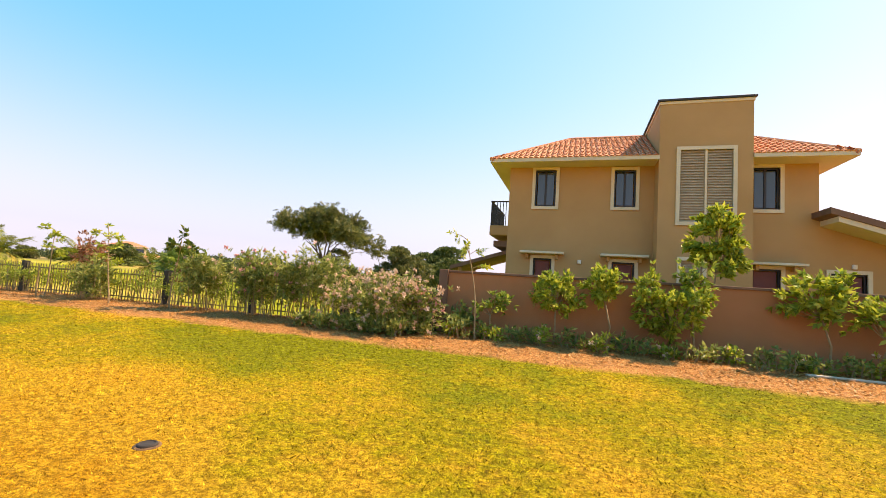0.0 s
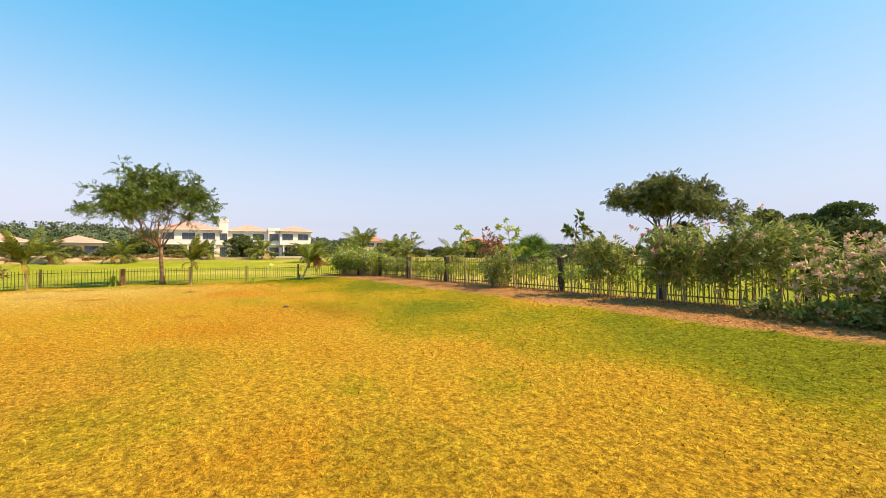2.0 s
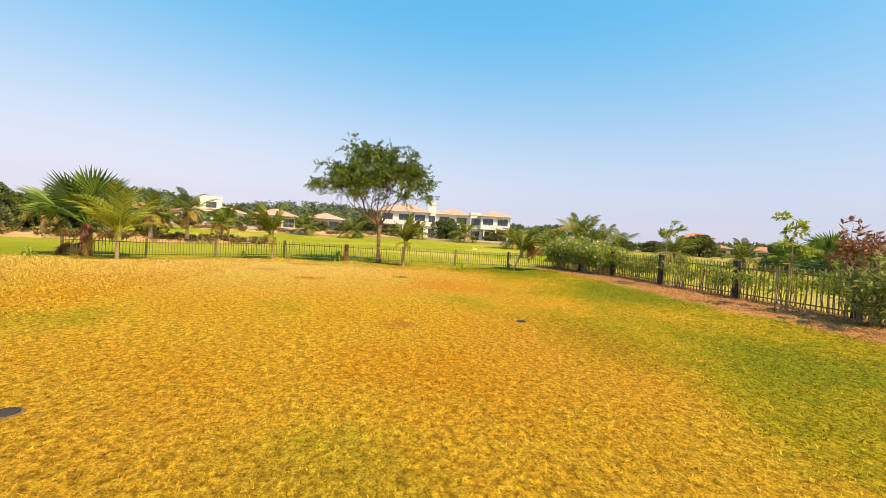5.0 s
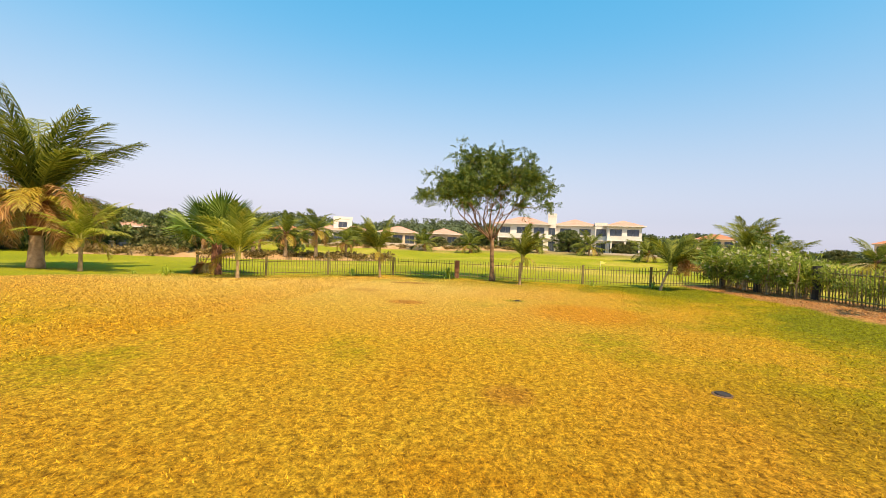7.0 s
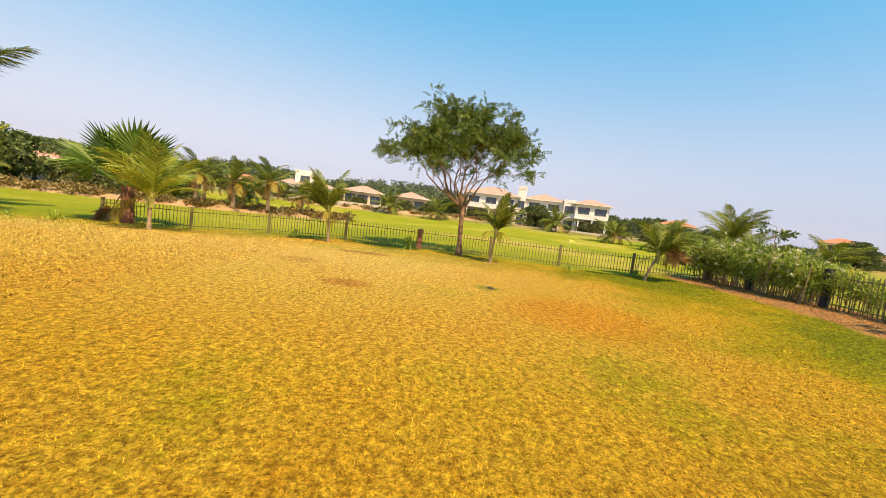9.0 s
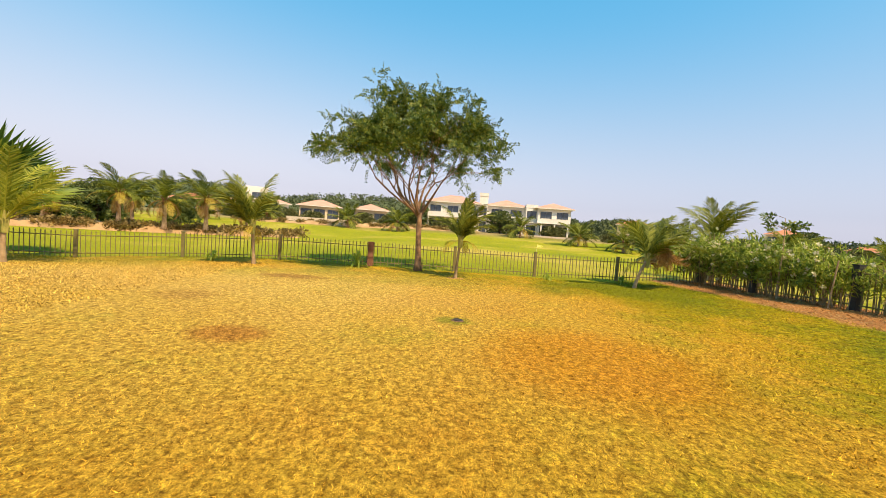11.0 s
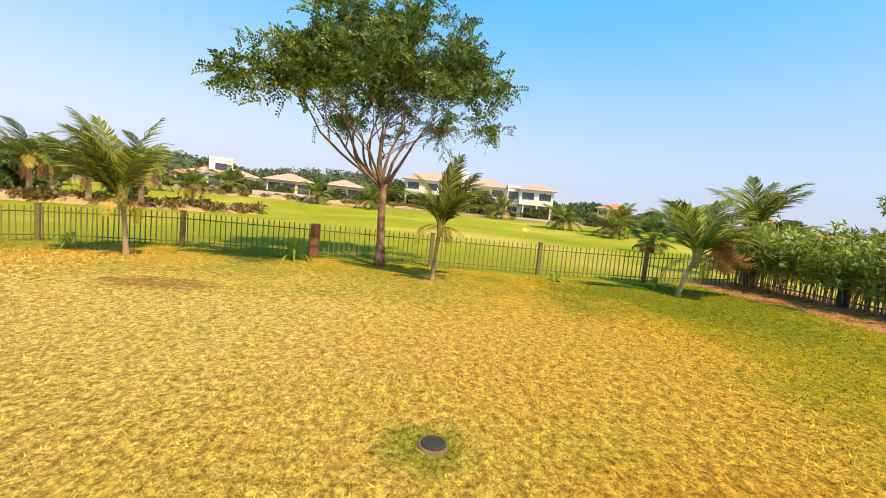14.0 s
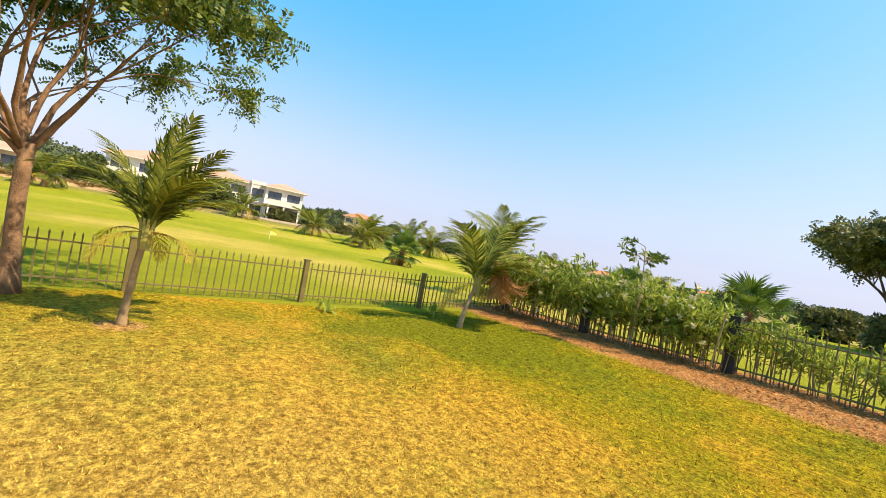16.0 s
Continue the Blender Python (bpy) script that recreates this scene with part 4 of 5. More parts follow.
def feather_palm(label, at, seed, trunk_h, trunk_r, fronds, size, steep=(10, 75), yellow=0, dry=0, lean=(0.0, 0.0), wind=(0, 0), name="palm_tree", group="", base_r=None, skirt=None, lime=False):
    """Coconut-like palm: ringed trunk, arching fronds, some yellow or dry ones hanging."""
    r = np.random.default_rng(seed)
    t = thing(name, label, "palm tree", at, 0, group)
    pts, rad = [], []
    k = 12
    for i in range(k + 1):
        f = i / k
        pts.append((lean[0] * f ** 1.5, lean[1] * f ** 1.5, -0.06 + (trunk_h + 0.06) * f))
        rad.append(trunk_r * ((base_r or 1.35) - ((base_r or 1.35) - 0.9) * min(1, f * 2.5)) * (1.06 if i % 2 else 0.95))
    part("trunk", Build().tube(pts, rad, 11), M_PALMTRUNK if trunk_r > 0.1 else M_STEM, t, soft=True)
    top = Vector(pts[-1])
    # sheathing leaf bases
    for i in range(7):
        a = i * 2.4
        c = Vector((math.cos(a), math.sin(a), 0))
        part("leaf_base", Build().tube([top - Vector((0, 0, 0.30 * size)) + c * trunk_r * 0.8, top + c * trunk_r * 1.1, top + c * trunk_r * 1.9 + Vector((0, 0, 0.25 * size))], [0.05 * size, 0.045 * size, 0.02 * size], 5), M_HUSK if dry else M_GREENSTEM, t)
    if size > 2:
        part("husk", Build().tube([(0, 0, trunk_h * 0.5), (0, 0, trunk_h * 0.72), (0, 0, trunk_h)], [trunk_r * 1.0, trunk_r * 1.35, trunk_r * 1.2], 11), M_HUSK, t, "shaggy brown leaf bases", soft=True)
    for k in range(skirt[3] if skirt else 0):
        f = part("frond", FROND_DRY[k % 2], None, t, "dead brown frond hanging down")
        f.matrix_basis = Matrix.Translation((skirt[0] + r.normal(0, 0.05), skirt[1] + r.normal(0, 0.07), skirt[2])) @ Euler((r.uniform(-3, 3), radians(r.uniform(62, 80)), r.uniform(0.6, 2.4)), "XYZ").to_matrix().to_4x4() @ Matrix.Diagonal((0.58, 0.5, 0.5, 1))
    total = fronds + yellow + dry
    for i in range(total):
        a = i * 2.399 + r.uniform(-0.25, 0.25)
        if i < fronds:
            el = radians(steep[1] - (steep[1] - steep[0]) * (i / max(1, fronds - 1)) ** 0.9 + r.uniform(-6, 6))
            me = FRONDS_BIG[int(r.integers(0, 4))] if size > 2 else FROND_LIME[i % 3] if lime else FRONDS[int(r.integers(0, len(FRONDS)))]
        elif i < fronds + yellow:
            el, me = radians(r.uniform(12, 50) if size > 2 else r.uniform(-12, 15)), FROND_YELLOW[i % 2]
        else:
            el, me = radians(r.uniform(-15, 45) if size > 2 else r.uniform(-45, 0)), FROND_DRY[i % 2]
        s = size * r.uniform(0.85, 1.12) * (1.0 if i < fronds else (0.72 if i < fronds + yellow else 0.7) if size > 2 else 0.55 if size < 1 else 0.8)
        f = part("frond", me, None, t, "" if i < fronds else "yellowing frond" if i < fronds + yellow else "dry brown hanging frond")
        d = Vector((math.cos(a) * math.cos(el) + wind[0], math.sin(a) * math.cos(el) + wind[1], math.sin(el)))
        a2, e2 = math.atan2(d.y, d.x), math.atan2(d.z, math.hypot(d.x, d.y))
        f.matrix_basis = Matrix.Translation(top + Vector((math.cos(a), math.sin(a), 0)) * trunk_r * 0.5) @ Euler((r.uniform(-0.3, 0.3), -e2, a2), "XYZ").to_matrix().to_4x4() @ Matrix.Diagonal((s, s, s, 1))
    return t


def fan_leaf_mesh(name, material, seed, stalk=0.75, blade=0.75, droop=0.5):
    """A fan leaf along +x: a long stalk and folded segments spread like a hand."""
    r = np.random.default_rng(seed)
    b = Build().tube([(0, 0, 0), (stalk * 0.5, 0, 0.03), (stalk, 0, 0)], [0.022, 0.014, 0.012], 5)
    n = 26
    for k in range(n):
        a0 = -2.15 + 4.3 * k / n
        a1 = -2.15 + 4.3 * (k + 1) / n
        am = (a0 + a1) / 2
        ln = blade * (0.72 + 0.28 * math.cos(am * 0.7)) * r.uniform(0.93, 1.05)
        c = Vector((stalk, 0, 0))
        u = Vector((math.cos(am), math.sin(am), 0))
        rise = 0.10 * math.cos(am)
        m0, m1 = (c + Vector((math.cos(q), math.sin(q), 0)) * ln * 0.55 + Vector((0, 0, 0.02 - 0.05 * abs(am))) for q in (a0, a1))
        ridge = c + u * ln * 0.55 + Vector((0, 0, 0.055 - 0.05 * abs(am)))
        tip = c + u * ln + Vector((0, 0, -droop * ln * r.uniform(0.15, 0.45) + rise * 0.3))
        b.add([c, m0, ridge, m1, tip], [(0, 1, 2), (0, 2, 3), (1, 4, 2), (2, 4, 3)])
    return b.mesh(name, material)


FANS = [fan_leaf_mesh("fan_leaf", M_FAN, i, 0.75, 0.72, d) for i, d in enumerate((0.3, 0.6, 0.9))]
FAN_DRY = fan_leaf_mesh("fan_leaf", M_PALM_DRY, 9, 0.6, 0.6, 1.2)


def fan_palm(label, at, seed, trunk_h, trunk_r, leaves, size, dry=4, group="", steep=(-15, 82)):
    r = np.random.default_rng(seed)
    t = thing("fan_palm", label, "palm tree", at, 0, group)
    part("trunk", Build().tube([(0, 0, -0.08), (0, 0, trunk_h * 0.5), (0, 0, trunk_h)], [trunk_r * 1.05, trunk_r * 0.9, trunk_r * 0.75], 12), M_HUSK, t, soft=True)
    stub = Build().add([(-0.05, 0, 0), (0.05, 0, 0), (0.035, 0.06, 0.17), (-0.035, 0.06, 0.17), (0, 0.035, 0.02), (0, 0.10, 0.20)], [(0, 1, 2, 3), (0, 4, 1), (4, 2, 1), (0, 3, 4), (3, 5, 4), (4, 5, 2), (3, 2, 5)]).mesh("leaf_stub", M_HUSK)
    k = int(trunk_h / 0.075)
    for i in range(k):
        for j in range(6):
            a = 2 * math.pi * (j + (i % 2) * 0.5) / 6 + r.uniform(-0.1, 0.1)
            z = trunk_h * (i + 0.3) / k
            rr = trunk_r * (1.0 - 0.22 * z / trunk_h) * 0.96
            s = part("leaf_stub", stub, None, t)
            s.matrix_basis = Matrix.Translation((math.cos(a) * rr, math.sin(a) * rr, z - 0.05)) @ Euler((0.15, 0, a - math.pi / 2), "XYZ").to_matrix().to_4x4()
    for i in range(leaves + dry):
        a = i * 2.399 + r.uniform(-0.2, 0.2)
        live = i < leaves
        el = radians(steep[1] - (steep[1] - steep[0]) * (i / max(1, leaves - 1)) + r.uniform(-5, 5)) if live else radians(r.uniform(-60, -35))
        f = part("fan_leaf", FANS[int(r.integers(0, 3))] if live else FAN_DRY, None, t, "" if live else "dry brown fan leaf")
        s = size * r.uniform(0.85, 1.1)
        f.matrix_basis = Matrix.Translation((0, 0, trunk_h - 0.03)) @ Euler((r.uniform(-0.35, 0.35), -el, a), "XYZ").to_matrix().to_4x4() @ Matrix.Diagonal((s, s, s, 1))
    return t


def flower_mesh(material, seed):
    """A loose head of small petals."""
    r = np.random.default_rng(seed)
    b = Build()
    b.v.append((0.0, 0.0, 0.0))
    for d in random_dirs(13, r, 0.25):
        d = Vector(d)
        w = d.cross(Vector(random_dirs(1, r)[0])).normalized()
        n = len(b.v)
        L = r.uniform(0.05, 0.09)
        b.v += [tuple(d * L * 0.6 - w * 0.024), tuple(d * L), tuple(d * L * 0.6 + w * 0.024)]
        b.f.append((0, n, n + 1, n + 2))
    return b.mesh("flower_head", material)


FLOWERS = {m.name: [flower_mesh(m, 400 + i) for i in range(3)] for m in (M_WHITE_FLOWER, M_PINK_FLOWER, M_CREAM_FLOWER)}


def shrub(label, at, seed, width, depth, height, leaf, n, ll, lw, stems=7, flowers=0, flower=None, low=0.15, name="shrub", group="", trunky=False, up=0.45):
    """Many stems from the ground, leaf sprigs along them, flower heads near the outside."""
    r = np.random.default_rng(seed)
    t = thing(name, label, "shrub", at, 0, group)
    pts, way = [], []
    for i in range(stems):
        a = 2 * math.pi * (i + r.uniform(-0.3, 0.3)) / stems
        q = math.sqrt(r.uniform(0.05, 1))
        foot = (math.cos(a) * width * 0.12 * q, math.sin(a) * depth * 0.12 * q, -0.05) if trunky else (math.cos(a) * width * 0.33 * q, math.sin(a) * depth * 0.3 * q, -0.05)
        head = Vector((math.cos(a) * width * 0.45 * q, math.sin(a) * depth * 0.45 * q, height * r.uniform(0.75, 1.0) * (1 - 0.25 * q)))
        mid = Vector(foot).lerp(head, 0.5) + Vector((r.normal(0, 0.05), r.normal(0, 0.05), height * 0.08))
        part("stem", Build().tube([foot, mid, head], [0.012, 0.009, 0.005], 5), M_STEM, t)
        for k in range(max(4, n // stems)):
            f = low + (1 - low) * r.random() ** 0.8
            c = Vector(foot).lerp(mid, f * 2) if f < 0.5 else mid.lerp(head, f * 2 - 1)
            pts.append(np.array(c[:]) + r.normal(0, 1, 3) * np.array([width, depth, height * 0.35]) * 0.13)
            way.append(random_dirs(1, r, up)[0] + np.array([math.cos(a), math.sin(a), 0]) * 0.4)
    pts, way = np.array(pts), np.array(way)
    pts[:, 2] = np.maximum(pts[:, 2], 0.05)
    k = 6
    P, Wy = np.repeat(pts, k, 0), np.repeat(way, k, 0) * 0.8 + random_dirs(len(pts) * k, r, 0.1) * 0.9
    m = len(P)
    P = P + r.normal(0, 0.03, P.shape)
    part("leaves", quads_mesh("leaves", leaf_quads(P, Wy, random_dirs(m, r, 0.6), ll * r.uniform(0.7, 1.25, m), lw * r.uniform(0.8, 1.2, m)), leaf), leaf, t)
    if flowers:
        rim = ((pts / np.array([width, depth, height])) ** 2).sum(1)
        rim = rim ** 1.5
        pick = pts[r.choice(len(pts), min(flowers, len(pts)), replace=False, p=rim / rim.sum())]
        pick = pick + (pick - np.array([0, 0, height * 0.45])) * 0.12
        for p in pick:
            f = part("flower_head", FLOWERS[flower.name][int(r.integers(0, 3))], None, t)
            f.location, f.rotation_euler = p, r.uniform(0, 6, 3)
    return t


def sapling(label, at, seed, height, lean, leaf, clusters, group="", ll=0.16, lw=0.035, spread=0.35, top_from=0.75, stake=False):
    """A thin bare stem with a few leafy twigs at the head."""
    r = np.random.default_rng(seed)
    t = thing("sapling", label, "tree", at, 0, group)
    b = Build()
    pts = [Vector((lean[0] * f ** 1.3 + 0.03 * math.sin(f * 7 + seed), lean[1] * f ** 1.3, -0.05 + (height + 0.05) * f)) for f in np.linspace(0, 1, 8)]
    b.tube(pts, [0.022 - 0.014 * i / 7 for i in range(8)], 6)
    P, Wy = [], []
    for i in range(clusters):
        f = top_from + (1 - top_from) * i / max(1, clusters - 1)
        c = pts[int(f * 7)] .copy()
        a = i * 2.4 + r.uniform(-0.4, 0.4)
        e = c + Vector((math.cos(a) * spread, math.sin(a) * spread, r.uniform(0.0, 0.25))) * r.uniform(0.6, 1.1)
        b.tube([c, c.lerp(e, 0.5) + Vector((0, 0, 0.05)), e], [0.009, 0.007, 0.004], 4)
        for q in range(4):
            P.append(np.array(c.lerp(e, 0.45 + 0.18 * q)[:]))
            Wy.append(np.array((e - c)[:]) + r.normal(0, 0.15, 3))
    part("stem", b, M_STEM, t)
    part("leaves", quads_mesh("leaves", sprigs(np.array(P), np.array(Wy), r, 8, 0.16, ll, lw), leaf), leaf, t)
    if stake:
        part("stake", Build().tube([(0.10, 0.05, -0.05), (0.13, 0.05, height * 0.55)], [0.016, 0.014], 6), M_STEM, t)
    return t


def rosette(label, at, seed, leaves, length, width, leaf, name="agave", category="plant", el=(15, 80)):
    """A small ground rosette of long arching leaves."""
    r = np.random.default_rng(seed)
    t = thing(name, label, category, at)
    for i in range(leaves):
        a = i * 2.399
        e = radians(el[1] - (el[1] - el[0]) * i / leaves + r.uniform(-6, 6))
        L = length * r.uniform(0.8, 1.15)
        b = Build()
        vs, fs = [], []
        for k in range(6):
            f = k / 5
            ang = e - 1.1 * f * f
            p = Vector((math.cos(e) * L * f * (1 - 0.1 * f), 0, math.sin(ang) * L * f if ang > 0 else L * f * math.sin(ang)))
            w = width * math.sin(math.pi * (0.18 + 0.80 * f))
            vs += [p + Vector((0, -w, 0.3 * w)), p, p + Vector((0, w, 0.3 * w))]
            if k:
                q = (k - 1) * 3
                fs += [(q, q + 1, q + 4, q + 3), (q + 1, q + 2, q + 5, q + 4)]
        b.add(vs, fs)
        o = part("leaf", b, leaf, t)
        o.matrix_basis = Matrix.Rotation(a, 4, "Z")
    return t


# ---- the garden's trees and palms ----
def on(x, y, dz=0.0):
    return (x, y, gz(x, y) + dz)


spreading_tree("spreading shade tree with a forked trunk and dark feathery leaves", on(-30.05, -0.55), 5, 2.0, 13, 1.72, 0.13, 3, 0.66, 0.14, M_TREE, per=3, scatter=0.11, open_=0.9, even=False, limb_r=0.37, fit_=(0.1, -0.1, 2.9, 6.0), hollow=(0.60, 0.22), reach=0.40, ll=0.088, lw=0.022, leaflets=16)
feather_palm("young coconut palm with windblown green fronds on the lawn", on(-28.45, 0.72), 31, 1.15, 0.045, 16, 0.67, (58, 88), yellow=5, wind=(-0.1, 0.15), group="young palms by the fence", lean=(0.05, 0.08))
feather_palm("young leaning palm with windblown green and dry brown fronds", on(-29.05, 6.55), 32, 0.95, 0.05, 14, 0.88, (50, 86), yellow=2, skirt=(0.05, 0.8, 1.5, 18), wind=(-0.1, 0.30), group="young palms by the fence", lean=(-0.15, 0.42))
feather_palm("young palm with windblown fronds and a yellow-green stem", on(-28.4, -5.45), 33, 1.15, 0.05, 16, 0.82, (50, 86), yellow=3, wind=(0.0, -0.30), group="young palms by the fence", lean=(0.0, -0.1))
feather_palm("large coconut palm with green upper fronds and dry orange ones below", on(-25.7, -20.3), 34, 2.9, 0.27, 28, 2.25, (60, 89), yellow=16, dry=26, group="", base_r=1.25)
feather_palm("young yellow-green palm beside the large coconut palm", on(-25.3, -17.55), 35, 1.35, 0.08, 15, 1.05, (28, 86), yellow=3, lime=True)
fan_palm("fan palm with a shaggy brown trunk and stiff green fans", on(-28.25, -13.45), 41, 1.4, 0.21, 15, 1.75, 1, "", (18, 88))
feather_palm("young palm with upright fronds beside the fan palm", on(-26.6, -11.2), 42, 1.1, 0.07, 15, 1.05, (38, 88), yellow=1, lime=True)
feather_palm("palm standing behind the hedge corner", on(-34.0, 12.2), 43, 1.8, 0.12, 10, 1.05, (56, 86), wind=(0.0, 0.1))

# small plants at the foot of the west fence
rosette("small yellow-green palm seedling by a rusty post", on(-29.95, -2.6), 51, 14, 0.95, 0.04, M_LIME, "palm_seedling", el=(30, 88))
rosette("small palm seedling at the fence foot", on(-30.0, 3.95), 52, 9, 0.5, 0.035, M_HEDGE, "palm_seedling")
rosette("small palm seedling at the fence foot", on(-30.1, 6.6), 53, 6, 0.5, 0.045, M_HEDGE, "palm_seedling", el=(50, 88))
rosette("small yellow-green palm seedling by the fence", on(-29.0, -7.0), 54, 11, 0.65, 0.035, M_LIME, "palm_seedling", el=(30, 85))
rosette("small grassy plant on the lawn edge", on(-25.9, -14.0), 55, 9, 0.7, 0.04, M_LIME, "palm_seedling", el=(30, 85))
rosette("small grassy plant on the lawn edge", on(-25.2, -14.9), 56, 7, 0.4, 0.04, M_HEDGE, "palm_seedling", el=(30, 85))

# ---- border bed along the north fence ----
x = -30.4
i = 0
while x < -5.2:
    r_ = np.random.default_rng(100 + i)
    wide = r_.uniform(0.85, 1.15)
    tall = 1.15 if x > -24 else 1.35
    y = 9.85 + (x + 31) * 0.028 + r_.uniform(-0.2, 0.25)
    shrub("bushy green hedge plant against the iron fence", on(x, y), 100 + i, wide * 1.25, 0.75, tall * r_.uniform(0.75, 1.1), M_HEDGE if i % 3 else M_LIME, 95 if x > -22 else 150, 0.165, 0.014, 12, group="hedge plants along the fence", name="hedge_shrub", low=0.34 if x > -22 else 0.3, up=1.3)
    x += wide * (0.80 if x < -22 else 1.0)
    i += 1
for k, (x, y, w, h) in enumerate(((-31.0, 9.75, 1.9, 1.8), (-30.1, 9.5, 1.9, 1.95), (-28.7, 9.9, 2.0, 1.95), (-27.3, 9.9, 1.9, 1.85), (-26.0, 9.95, 1.5, 1.65))):
    shrub("tall oleander with cream flowers at the fence corner", on(x, y), 150 + k, w, 1.3, h, M_HEDGE, 430, 0.18, 0.019, 18, 40, M_CREAM_FLOWER, group="oleanders", name="oleander", low=0.26, up=0.9)
shrub("large oleander covered in pale pink flowers beside the wall", on(-4.55, 9.75), 160, 2.5, 1.5, 1.62, M_OLEANDER, 1050, 0.14, 0.016, 22, 400, M_WHITE_FLOWER, group="oleanders", name="oleander", low=0.0)
shrub("oleander with pink flowers growing at the wall end", on(-3.5, 9.9), 161, 0.9, 0.8, 1.25, M_OLEANDER, 260, 0.14, 0.019, 8, 50, M_PINK_FLOWER, group="oleanders", name="oleander", low=0.0)
for k, (x, y, w, h, fl) in enumerate(((-6.7, 10.1, 1.5, 2.3, M_WHITE_FLOWER), (-7.9, 10.1, 1.3, 2.05, M_PINK_FLOWER), (-8.7, 10.0, 1.1, 1.95, M_PINK_FLOWER), (-10.4, 9.95, 1.2, 1.9, M_WHITE_FLOWER))):
    shrub("tall oleander with pink and cream flowers behind the fence", on(x, y), 170 + k, w, 1.1, h, M_OLEANDER, 420, 0.16, 0.020, 10, 26, fl, group="oleanders", name="oleander", low=0.3)
shrub("bush with reddish young leaves against the fence", on(-15.3, 10.0), 180, 0.95, 0.8, 2.5, M_RED_LEAF, 130, 0.13, 0.022, 7, name="red_shrub", low=0.62)
shrub("green bush among the hedge plants", on(-14.6, 9.8), 181, 1.1, 0.8, 1.75, M_OLEANDER, 300, 0.14, 0.022, 8, name="hedge_shrub", low=0.1)
sapling("thin sapling with a few leaves at the top", on(-13.35, 9.4), 190, 2.3, (-0.55, 0.1), M_LIME, 10, "saplings in the bed", 0.13, 0.028, 0.32, 0.6)
sapling("thin sapling with a flat spray of leaves", on(-11.2, 9.6), 191, 2.1, (0.2, 0.0), M_TREE, 6, "saplings in the bed", 0.17, 0.04, 0.4, 0.9)
sapling("thin forked sapling with a flat umbrella of leaves", on(-26.75, 9.35), 192, 2.2, (-0.1, 0.1), M_TREE, 8, "saplings in the bed", 0.13, 0.024, 0.42, 0.86)
sapling("thin crooked sapling in front of the brown wall", on(-2.15, 9.95), 193, 2.35, (-0.35, 0.2), M_LIME, 5, "saplings in the bed", 0.11, 0.024, 0.35, 0.82)
sapling("thin sapling with yellow-green leaves", on(-16.5, 9.6), 194, 2.15, (0.1, 0.0), M_LIME, 8, "saplings in the bed", 0.14, 0.03, 0.28, 0.7)
sapling("thin sapling with a flat spray of leaves", on(-21.2, 9.6), 195, 2.1, (0.15, 0.0), M_OLEANDER, 7, "saplings in the bed", 0.15, 0.03, 0.35, 0.86)
for k, (x, y, h, lx) in enumerate(((-25.25, 9.35, 1.15, 0.12), (-20.6, 9.4, 1.2, 0.05), (-16.6, 9.4, 1.0, -0.05))):
    solo("garden_stake", Build().tube([(0, 0, -0.1), (lx, 0.03, h)], [0.018, 0.016], 6), M_STEM, "pale wooden stake stuck in the bed", "stake", on(x, y))

# ---- plants in front of the wall ----
def young_tree(label, at, seed, foot, x0, x1, z0, z1, leaf, n, group="", ll=0.15, lw=0.034, deep=0.75):
    """A slim crooked stem that forks into a loose crown between x0 and x1, z0 and z1; leaves in clumps at the twig ends."""
    r = np.random.default_rng(seed)
    t = thing("young_tree", label, "tree", at, 0, group)
    c = Vector(((x0 + x1) / 2, 0, (z0 + z1) / 2))
    half = np.array([(x1 - x0) / 2, (x1 - x0) / 2 * deep, (z1 - z0) / 2])
    fork = Vector((foot + (c.x - foot) * 0.6, 0.0, z0 + 0.1 * (z1 - z0)))
    knee = Vector((foot + r.normal(0, 0.05), r.normal(0, 0.04), fork.z * 0.5))
    part("stem", Build().tube([(foot, 0, -0.06), knee, fork], [0.026, 0.020, 0.017], 7), M_STEM, t, soft=True)
    P, Wy = [], []
    twigs = Build()
    clumps = max(9, n // 14)
    for i in range(clumps):
        d = random_dirs(1, r, 0.15)[0]
        e = Vector(np.array(c[:]) + d * half * r.uniform(0.45, 0.98))
        twigs.tube([fork, fork.lerp(e, 0.5) + Vector(r.normal(0, 0.04, 3)), e], [0.011, 0.008, 0.004], 4)
        for q in range(n // clumps):
            P.append(np.array(e[:]) + r.normal(0, 0.075, 3))
            Wy.append(d * 0.7 + random_dirs(1, r, 0.2)[0])
    part("branching", twigs, M_STEM, t)
    k = 4
    P, Wy = np.repeat(np.array(P), k, 0), np.repeat(np.array(Wy), k, 0)
    m = len(P)
    Wy = Wy + random_dirs(m, r, 0.1) * 0.9
    part("leaves", quads_mesh("leaves", leaf_quads(P, Wy, random_dirs(m, r, 0.7), ll * r.uniform(0.7, 1.25, m), lw * r.uniform(0.8, 1.2, m)), leaf), leaf, t)
    return t


